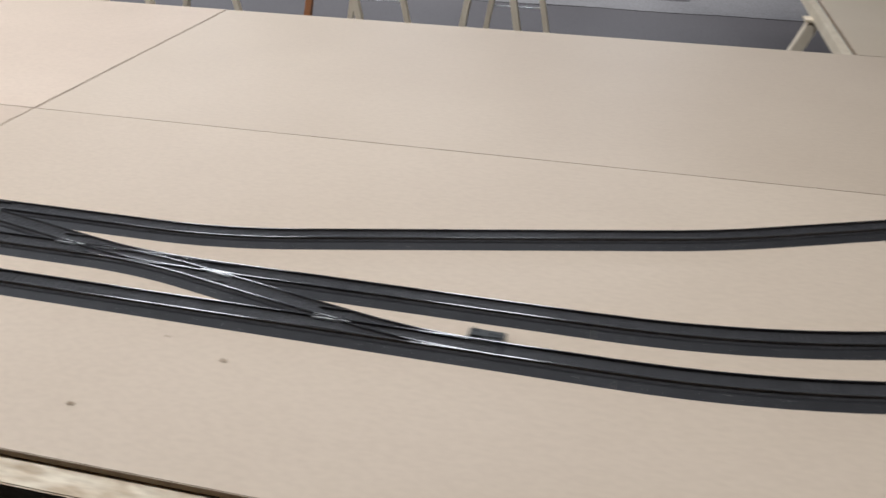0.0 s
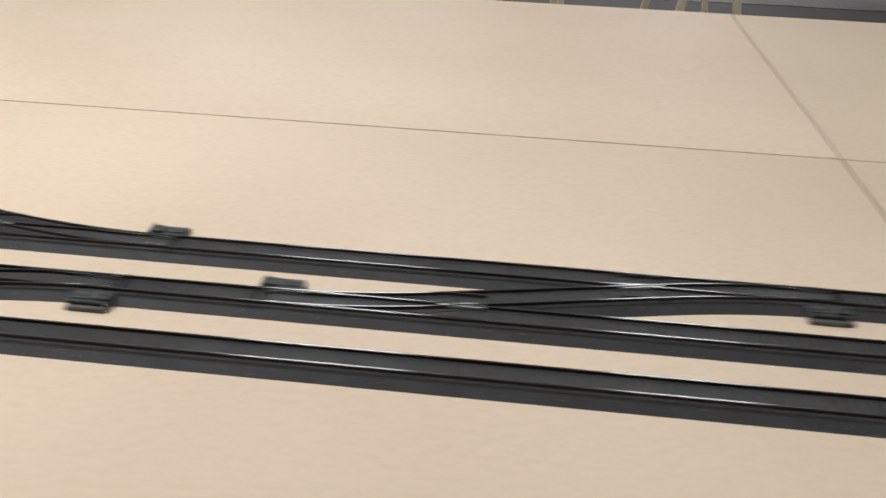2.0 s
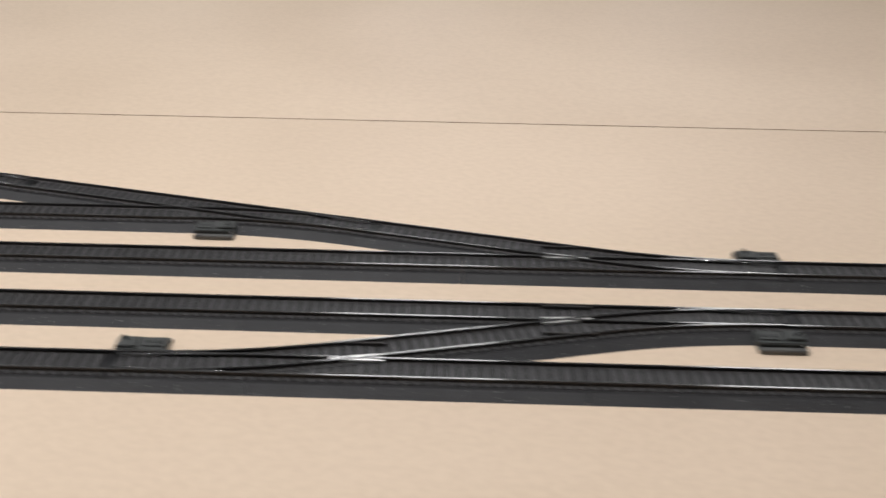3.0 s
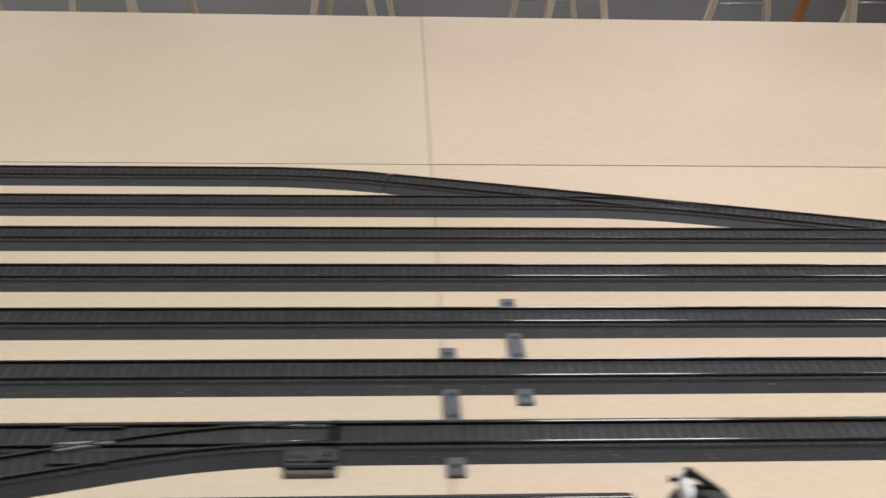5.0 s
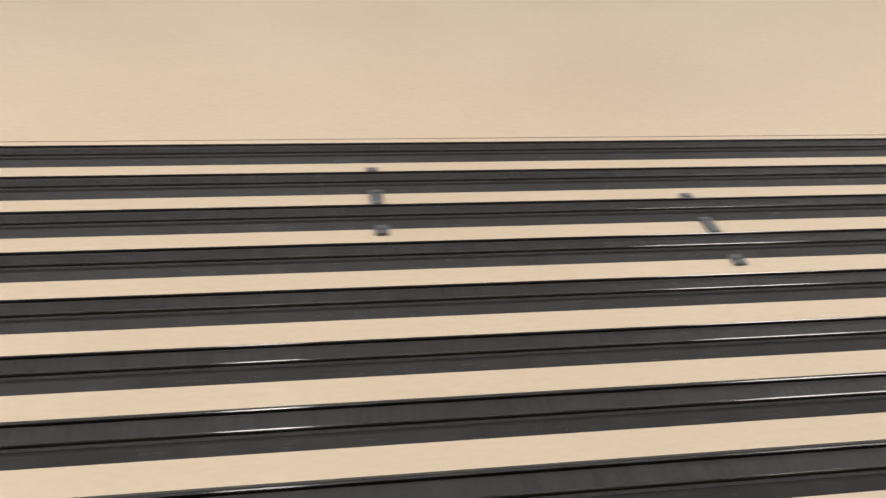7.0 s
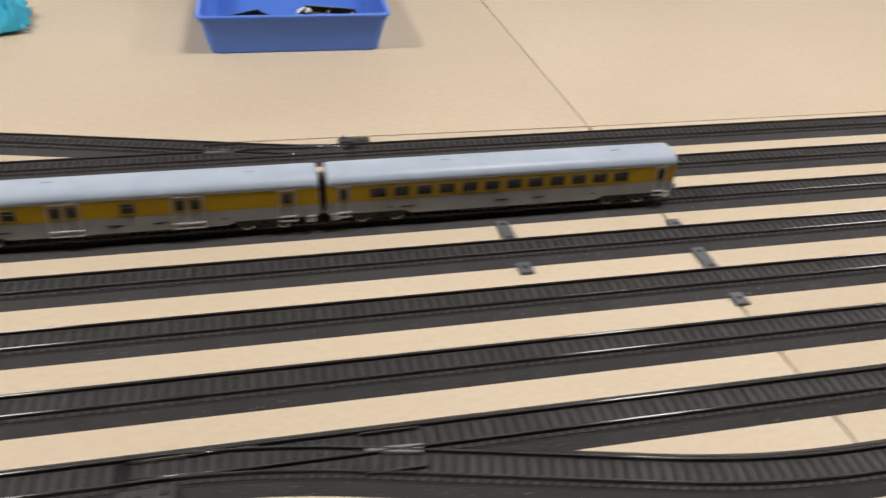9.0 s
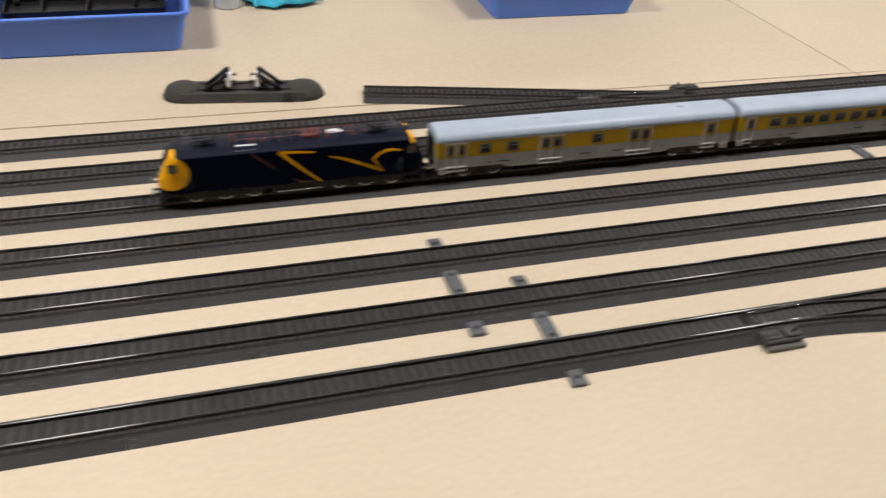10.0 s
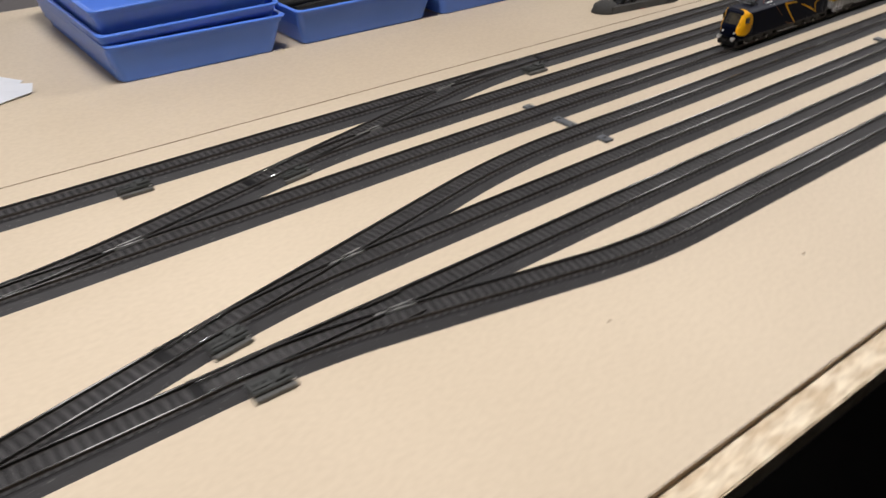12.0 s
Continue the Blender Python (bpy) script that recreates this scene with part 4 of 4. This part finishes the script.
for x, n in ((-2.283, 4), (-1.810, 5), (-1.859, 6), (-2.589, 3), (-2.888, 2), (-3.743, 3), (-3.595, 4), (-4.2155, 5), (-4.166, 6), (-4.763, 3)):
    c = row_y(n) - PITCH / 2 - 0.0006
    spacer(x, c - 0.0622, c + 0.0622)


def tray(m, w=0.205, depth=0.30, h=0.050, label="blue plastic storage tray"):
    """An open tray with sloping walls, a rolled rim and wall thickness."""
    root = thing("storage_tray", m, label, "storage tray", "blue trays")

    def ring(x, y0, y1, z, r=0.010, steps=5):
        pts = []
        for cx, cy, a0 in ((x - r, y1 - r, 0), (-x + r, y1 - r, 90), (-x + r, y0 + r, 180), (x - r, y0 + r, 270)):
            for k in range(steps + 1):
                a = radians(a0 + 90 * k / steps)
                pts.append((cx + r * math.cos(a), cy + r * math.sin(a), z))
        return pts
    b, t = w / 2, w / 2 + 0.0125
    band = h - 0.0095
    bm = bmesh.new()
    loft(bm, [ring(b - 0.002, 0.002, depth - 0.002, 0.0), ring(b, 0, depth, 0.0015), ring(t - 0.0035, -0.009, depth + 0.009, band), ring(t - 0.002, -0.0105, depth + 0.0105, band + 0.0004),
              ring(t - 0.0012, -0.0113, depth + 0.0113, h - 0.002), ring(t - 0.004, -0.009, depth + 0.009, h - 0.0025), ring(b + 0.006, -0.005, depth + 0.005, 0.026), ring(b - 0.003, 0.003, depth - 0.003, 0.0022)], smooth=False)
    part("body", right_way(bm), M_BLUE, root)
    bm = bmesh.new()
    loft(bm, [ring(t - 0.0035, -0.0095, depth + 0.0095, h - 0.0028), ring(t + 0.0012, -0.0142, depth + 0.0142, h - 0.003), ring(t + 0.0018, -0.0148, depth + 0.0148, h - 0.0014),
              ring(t + 0.0009, -0.0139, depth + 0.0139, h), ring(t - 0.0035, -0.0095, depth + 0.0095, h - 0.0002)], smooth=True, caps=False)
    part("rim", right_way(bm), M_BLUE, root)
    return root


tray(pose(-3.885, 0.440, 0, 0, 0, -1.0), label="blue plastic tray with a few loose parts")
tray(pose(-4.5045, 0.388, 0, 0, 0, -0.5), label="blue plastic tray filled with black track grids")
tray(pose(-4.7395, 0.394, 0, 0, 0, -1.2), label="blue plastic tray holding black track pieces")
tray(pose(-4.987, 0.402, 0, 0, 0, -2.5), label="empty blue plastic tray at the bottom of a stack")
tray(pose(-4.991, 0.405, 0.0145, 0, -0.8, -2.0), label="blue plastic tray nested tilted in a stack")
tray(pose(-4.993, 0.409, 0.044, 0, -1.5, -2.6), label="blue plastic tray on top of a stack")


def spare_track(m, length, label):
    """A loose piece of track turned upside down, showing its ribs."""
    root = thing("spare_track", m, label, "model track", "spare track pieces")
    bm = bmesh.new()
    for y in (-0.017, 0.017):
        box(bm, -length / 2, length / 2, y - 0.0022, y + 0.0022, 0.0, 0.010, 0.0006)
    box(bm, -length / 2, length / 2, -0.017, 0.017, 0.0, 0.0025)
    part("roadbed", bm, M_TRACKSPARE, root)
    n = int(length / 0.028)
    for k in range(n + 1):
        bm = bmesh.new()
        x = -length / 2 + 0.002 + k * (length - 0.004) / n
        box(bm, x - 0.0012, x + 0.0012, -0.015, 0.015, 0.0022, 0.0085)
        part("rib", bm, M_TRACKSPARE, root)
    for y in (-0.008, 0.008):
        bm = bmesh.new()
        rod(bm, (-length / 2 - 0.005, y, 0.0035), (length / 2 + 0.005, y, 0.0035), 0.0007, 6)
        part("rail", bm, M_RAIL, root, "thin bare metal rail")
    return root


def spare_bed(m, length, label):
    """A loose piece of smooth roadbed track, right way up."""
    root = thing("spare_track", m, label, "model track", "spare track pieces")
    line = line_of([(-length / 2, 0), (length / 2, 0)])
    part("roadbed", swept(line, ((-0.0200, 0.0), (-0.0192, 0.0030), (-0.0128, 0.0085), (0.0128, 0.0085), (0.0192, 0.0030), (0.0200, 0.0))), M_TRACKSPARE, root)
    bm = bmesh.new()
    box(bm, -length / 2 + 0.001, length / 2 - 0.001, -0.0115, 0.0115, 0.0086, 0.0096, 0.0003)
    part("sleeper_strip", bm, M_BLACK, root)
    for s in (-1, 1):
        part("rail", rail_mesh(line, s * (GAUGE / 2 + 0.0005), 0.0016), None, root)
    for s in (-1, 1):
        bm = bmesh.new()
        box(bm, length / 2, length / 2 + 0.009, s * 0.008 - 0.0022, s * 0.008 + 0.0022, 0.0015, 0.0062, 0.0006)
        part("joiner", bm, M_BLACK, root, "black end joiner")
    return root


def cell_grid(m, wide=0.184):
    """The hollow underside of a wide moulded roadbed: a tray of square cells."""
    root = thing("track_grid", m, "black moulded grid with large square cells in a blue tray", "track grid", "spare track pieces")
    rows = (0.0, 0.040, 0.073, 0.106)
    cols = (-wide / 2, -0.050, 0.002, 0.056, wide / 2)
    bm = bmesh.new()
    box(bm, -wide / 2, wide / 2, 0.0, rows[-1], 0.0, 0.0015, 0.0004)
    part("base", bm, M_BLACK, root)
    for y in rows:
        bm = bmesh.new()
        box(bm, -wide / 2, wide / 2, y - 0.0013, y + 0.0013, 0.0012, 0.0105, 0.0005)
        part("rib", bm, M_TRACKSPARE, root)
    for x in cols:
        bm = bmesh.new()
        box(bm, x - 0.0012, x + 0.0012, 0.0015, rows[-1] - 0.0015, 0.0012, 0.0098, 0.0004)
        part("rib", bm, M_TRACKSPARE, root)
    for x in (-wide / 2 + 0.012, wide / 2 - 0.012):
        for y in rows[1:3]:
            bm = bmesh.new()
            rod(bm, (x, y - 0.007, 0.0014), (x, y - 0.007, 0.0085), 0.0034, 12)
            rod(bm, (x, y - 0.007, 0.0085), (x, y - 0.007, 0.0105), 0.0016, 10)
            part("peg", bm, M_BLACK, root, "round black fixing peg")
    return root


for dx, dy, dz, rz in ((0.0, 0.100, 0.0024, 0), (0.003, 0.150, 0.0024, 1.5), (-0.002, 0.200, 0.0024, -1), (0.004, 0.125, 0.0125, 1), (0.0, 0.175, 0.0126, 0.5), (0.002, 0.245, 0.0024, 0)):
    spare_track(pose(-4.507 + dx, 0.388 + dy, dz, 0, 0, rz), 0.165, "black upside-down track piece lying in a blue tray")
cell_grid(pose(-4.510, 0.458, 0.0215, 13, 0, -0.5))
spare_bed(pose(-4.736, 0.458, 0.0215, 24, 0, 7.0), 0.160, "short black roadbed piece lying crosswise in a blue tray")
for dx, dy, dz, rx, rz in ((0.0, 0.115, 0.0024, 0, 0), (-0.002, 0.160, 0.0024, 0, 1), (0.0, 0.205, 0.0024, 0, -1)):
    spare_bed(pose(-4.757 + dx, 0.394 + dy, dz, rx, 0, rz), 0.168, "black roadbed track piece stacked in a blue tray")
spare_bed(pose(-4.764, 0.528, 0.0275, 58, 0, 0.5), 0.170, "black roadbed track piece tilted on its side in a blue tray")
spare_bed(pose(-4.762, 0.578, 0.0290, 35, 0, -0.5), 0.170, "black roadbed track piece tilted on its side in a blue tray")
for dx, dy, rz in ((-0.06, 0.10, 35), (0.05, 0.12, -20)):
    spare_track(pose(-3.885 + dx, 0.440 + dy, 0.004, 0, 0, rz), 0.07, "short black track piece lying in a blue tray")
for dx, dy, rz in ((-0.02, 0.055, 10), (0.05, 0.05, -30), (0.02, 0.14, 50)):
    bm = bmesh.new()
    box(bm, -0.011, 0.011, -0.0065, 0.0065, 0.0, 0.009, 0.002)
    ob = part("small_box", bm, M_WHITE)
    ob.matrix_world = pose(-3.885 + dx, 0.440 + dy, 0.0024, 0, 0, rz)
    tagged(ob, "small white plastic part lying in a blue tray", "plastic part", "small white parts")


def heap_end(bm, x):
    rings = []
    for share, z in ((1.0, 0.0), (0.95, 0.004), (0.85, 0.0095), (0.72, 0.0126), (0.5, 0.0152), (0.24, 0.0165)):
        ring = []
        for i in range(20):
            b = 2 * math.pi * i / 20
            j = 1 + 0.06 * noise.noise(Vector((math.cos(b) * 2, math.sin(b) * 2, z * 90)))
            ring.append((x + 0.0225 * share * j * math.cos(b), 0.0188 * share * j * math.sin(b), z))
        rings.append(ring)
    loft(bm, rings, smooth=True)


def buffer_stop_frame(root, x, way):
    """A sloping black frame with a pale beam and two buffers; way: where the buffers point."""
    bm = bmesh.new()
    for y in (-0.0085, 0.0085):
        rod(bm, (x - way * 0.022, y, 0.010), (x + way * 0.001, y, 0.0285), 0.0023, 6)
        rod(bm, (x, y, 0.006), (x + way * 0.0005, y, 0.0290), 0.0023, 6)
        rod(bm, (x - way * 0.012, y, 0.006), (x - way * 0.001, y, 0.018), 0.0016, 6)
    box(bm, min(x - way * 0.024, x + way * 0.004), max(x - way * 0.024, x + way * 0.004), -0.0125, 0.0125, 0.0060, 0.0105, 0.0006)
    part("strut_frame", bm, M_BLACK, root)
    bm = bmesh.new()
    box(bm, min(x, x + way * 0.0042), max(x, x + way * 0.0042), -0.0125, 0.0125, 0.0150, 0.0245, 0.0004)
    part("beam", bm, M_WHITE, root, "white buffer beam")
    for y in (-0.0095, 0.0095):
        bm = bmesh.new()
        rod(bm, (x + way * 0.004, y, 0.0205), (x + way * 0.009, y, 0.0205), 0.001, 10)
        rod(bm, (x + way * 0.0085, y, 0.0205), (x + way * 0.0095, y, 0.0205), 0.0023, 14)
        part("buffer", bm, M_BLACK, root)


def buffer_stop_pair(m):
    root = thing("buffer_stop", m, "pair of black and white buffer stops on a grey roadbed piece", "buffer stop", "buffer stops")
    line = line_of([(-0.063, 0), (0.063, 0)])
    bm = swept(line, ((-0.0195, 0.0), (-0.0178, 0.0098), (0.0178, 0.0098), (0.0195, 0.0)))
    part("roadbed", bm, M_HEAP, root)
    for x, way in ((-0.0625, -1), (0.0625, 1)):
        bm = bmesh.new()
        heap_end(bm, x)
        part("end_mound", right_way(bm), M_HEAP, root, "rounded grey ballast heap")
    for s in (-1, 1):
        part("rail", rail_mesh(line_of([(-0.05, 0), (0.05, 0)]), s * (GAUGE / 2 + 0.0005), 0.003), None, root)
    buffer_stop_frame(root, -0.017, 1)
    buffer_stop_frame(root, 0.017, -1)
    bm = bmesh.new()
    rings = []
    for k in range(25):
        a = radians(k * 28)
        c = Vector((0.047 + 0.004 * math.cos(a), -0.0215 + 0.0018 * math.sin(a * 2), 0.0008 + 0.0003 * k + 0.004 * abs(math.sin(a))))
        out = Vector((math.cos(a), math.sin(a), 0))
        rings.append([c + out * (0.0005 * math.cos(q)) + Vector((0, 0, 0.0005 * math.sin(q))) for q in (0.0, 1.05, 2.09, 3.14, 4.19, 5.24)])
    loft(bm, rings, smooth=True)
    right_way(bm)
    part("wire", bm, M_BLACK, root, "loose black wire loop")
    bm = bmesh.new()
    box(bm, -0.008, -0.001, -0.0206, -0.0196, 0.0003, 0.0014)
    part("tag", bm, M_RED, root, "tiny red mark")
    return root


buffer_stop_pair(pose(-4.340, 0.241, 0, 0, 0, -7.5))

# the stop at the end of track 8
stop = thing("buffer_stop", pose(-1.725, row_y(8), 0), "black buffer stop with a dark ballast heap at a track end", "buffer stop", "buffer stops")
bm = bmesh.new()
heap_end(bm, 0.0)
part("end_mound", right_way(bm), M_HEAP, stop)
buffer_stop_frame(stop, -0.008, -1)


# bottle and cloth behind the trays
def bottle(m):
    root = thing("bottle", m, "milky pale blue plastic bottle standing on the table", "bottle")
    bm = bmesh.new()
    rings = []
    for r, z in ((0.015, 0.0), (0.0178, 0.002), (0.0178, 0.088), (0.0165, 0.097), (0.009, 0.108), (0.0085, 0.114)):
        rings.append([(r * math.cos(2 * math.pi * k / 28), r * math.sin(2 * math.pi * k / 28), z) for k in range(28)])
    loft(bm, rings, smooth=True)
    part("body", right_way(bm), M_BOTTLE, root)
    bm = bmesh.new()
    rod(bm, (0, 0, 0.1142), (0, 0, 0.132), 0.0105, 20, 0.0085)
    part("cap", bm, M_WHITE, root, "white screw cap")


bottle(pose(-4.338, 0.546, 0))


def crumpled_cloth(m):
    bm = bmesh.new()
    n = 34
    rows = []
    for j in range(n):
        row = []
        for i in range(n):
            u, v = i / (n - 1) - 0.5, j / (n - 1) - 0.5
            x, y = u * 0.098 + 0.012 * noise.noise(Vector((u * 4, v * 4, 3))), v * 0.12 + 0.015 * noise.noise(Vector((u * 4, v * 4, 9)))
            edge = min(1.0, (0.5 - max(abs(u), abs(v))) * 5 + 0.12)
            z = 0.002 + edge * (0.024 + 0.026 * noise.noise(Vector((u * 5 + 2, v * 5, 0))) + 0.016 * noise.noise(Vector((u * 10, v * 10, 5))))
            row.append(bm.verts.new((x, y, max(z, 0.0009))))
        rows.append(row)
    for a, b in zip(rows, rows[1:]):
        for i in range(n - 1):
            bm.faces.new((a[i], a[i + 1], b[i + 1], b[i])).smooth = True
    bm.normal_update()
    bmesh.ops.solidify(bm, geom=bm.faces[:], thickness=0.0012)
    ob = part("cloth", bm, M_CLOTH)
    ob.matrix_world = m
    return tagged(ob, "crumpled turquoise cleaning cloth lying on the table", "cloth")


crumpled_cloth(pose(-4.268, 0.582, 0.0012, 0, 0, 12))


def paper_sheet(m):
    bm = bmesh.new()
    pts = [(0.055, -0.03), (0.062, -0.012), (0.045, 0.0), (0.058, 0.016), (0.03, 0.05), (0.02, 0.13), (-0.13, 0.12), (-0.13, -0.05), (0.01, -0.045)]
    n = len(pts)
    low = [bm.verts.new((x, y, 0.0006 + 0.006 * max(0, x) * 3 + (0.004 if i % 3 == 1 else 0))) for i, (x, y) in enumerate(pts)]
    mid = bm.verts.new((-0.03, 0.04, 0.006))
    for i in range(n):
        bm.faces.new((low[i], low[(i + 1) % n], mid))
    bm.normal_update()
    bmesh.ops.solidify(bm, geom=bm.faces[:], thickness=0.0004)
    ob = part("paper", bm, M_PAPER)
    ob.matrix_world = m
    return tagged(ob, "crumpled white sheet of paper on the table", "paper")


paper_sheet(pose(-5.237, 0.469, 0.0012, 0, 0, 0))

# crumbs and specks on the boards
for x, y, r in ((0.431, -0.295, 0.0022), (0.344, -0.372, 0.0022), (0.37, -0.275, 0.0012), (-0.6, -0.152, 0.0016), (-5.0, -0.28, 0.0012), (-4.808, -0.3186, 0.0013), (-2.31, -0.245, 0.0018)):
    bm = bmesh.new()
    bmesh.ops.create_icosphere(bm, subdivisions=2, radius=r)
    for v in bm.verts:
        v.co *= 1 + 0.3 * noise.noise(v.co * 900)
        v.co.z *= 0.45
    ob = part("crumb", bm, M_EDGE)
    ob.matrix_world = pose(x, y, r * 0.4)
    tagged(ob, "small dark crumb of wood lying on the table", "crumb", "crumbs")


# ---- trestles and floor beyond the table ----
def trestle(x, y, turn=0.0, stained=False):
    root = thing("trestle", pose(x, y, Z_FLOOR, 0, 0, turn), "pale pine sawhorse trestle standing on the dark floor", "trestle", "trestles")
    top = 0.90
    bm = bmesh.new()
    box(bm, -0.42, 0.42, -0.022, 0.022, top, top + 0.06, 0.003)
    part("crossbar", bm, M_PINE, root)
    for sx in (-0.33, 0.33):
        for sy in (-1, 1):
            bm = bmesh.new()
            foot, head = Vector((sx * 1.08, sy * 0.207, 0.0)), Vector((sx, sy * 0.031, top + 0.02))
            loft(bm, [[q + Vector((dx, dy, 0)) for dx, dy in ((-0.016, -0.012), (0.016, -0.012), (0.016, 0.012), (-0.016, 0.012))] for q in (foot, head)])
            orange = stained and sx < 0 and sy > 0
            part("leg", right_way(bm), M_ORANGE if orange else M_PINE, root, "reddish brown stained leg" if orange else "")
    for sx in (-0.34, 0.34):
        bm = bmesh.new()
        rod(bm, (sx, -0.13, 0.46), (sx, 0.13, 0.46), 0.0035, 8)
        part("tie_rod", bm, M_CHROME, root, "thin bright metal tie rod")
    return root


for x, y, turn, stained in ((0.178, 2.65, 90, False), (-0.44, 2.6, 93, True), (-1.30, 2.6, 90, False), (-2.09, 2.64, 88, False), (-2.9, 2.6, 90, False), (-3.7, 2.6, 90, False)):
    trestle(x, y, turn, stained)
n = 60
xs = [-9.4 + k * 15.3 / (n - 1) for k in range(n)]
for y0, y1, seed in ((5.07, 5.84, 0), (6.05, 9.9, 7)):
    bm = bmesh.new()
    low = [bm.verts.new((x, y0 + 0.03 * noise.noise(Vector((x * 1.7, seed, 0))) + 0.02 * noise.noise(Vector((x * 9, seed, 0))), 0)) for x in xs]
    high = [bm.verts.new((x, y1 + 0.05 * noise.noise(Vector((x * 1.3, seed + 5, 0))) + 0.03 * noise.noise(Vector((x * 6, seed + 5, 0))), 0)) for x in xs]
    for i in range(n - 1):
        bm.faces.new((low[i], low[i + 1], high[i + 1], high[i]))
    bm.normal_update()
    bmesh.ops.solidify(bm, geom=bm.faces[:], thickness=0.004)
    ob = part("screed_strip", bm, M_SCREED)
    ob.matrix_world = pose(0, 0, Z_FLOOR + 0.0045)
    tagged(ob, "paler worn screed strip across the dark floor", "floor strip", "", "structure")

# worn dark patches on the nearer strip
for cx, cy, rx, ry, seed in ((0.92, 5.60, 0.20, 0.19, 3), (0.62, 5.76, 0.17, 0.07, 9), (1.5, 5.80, 0.45, 0.05, 14)):
    bm = bmesh.new()
    ring = []
    for k in range(40):
        a = 2 * math.pi * k / 40
        j = 1 + 0.45 * noise.noise(Vector((math.cos(a) * 2.2, math.sin(a) * 2.2, seed)))
        ring.append((rx * j * math.cos(a), ry * j * math.sin(a)))
    loft(bm, [[(x, y, z) for x, y in ring] for z in (0.0, 0.002)])
    ob = part("worn_patch", right_way(bm), M_FLOOR)
    ob.matrix_world = pose(cx, cy, Z_FLOOR + 0.0046)
    tagged(ob, "dark worn patch on the paler floor strip", "floor patch", "", "structure")

# the foot of a white frame far behind
root = thing("white_frame", pose(2.39, 6.95, Z_FLOOR), "white wooden table frame standing on the far floor", "frame")
for name, x0, x1, z0, z1 in (("post", -0.045, 0.045, 0.0048, 0.9), ("post", 1.40, 1.49, 0.0048, 0.9), ("rail_bar", 0.046, 1.399, 0.10, 0.16), ("top_bar", -0.1, 1.55, 0.901, 0.96)):
    bm = bmesh.new()
    box(bm, x0, x1, -0.03, 0.03, z0, z1, 0.004)
    part(name, bm, M_WHITE, root)
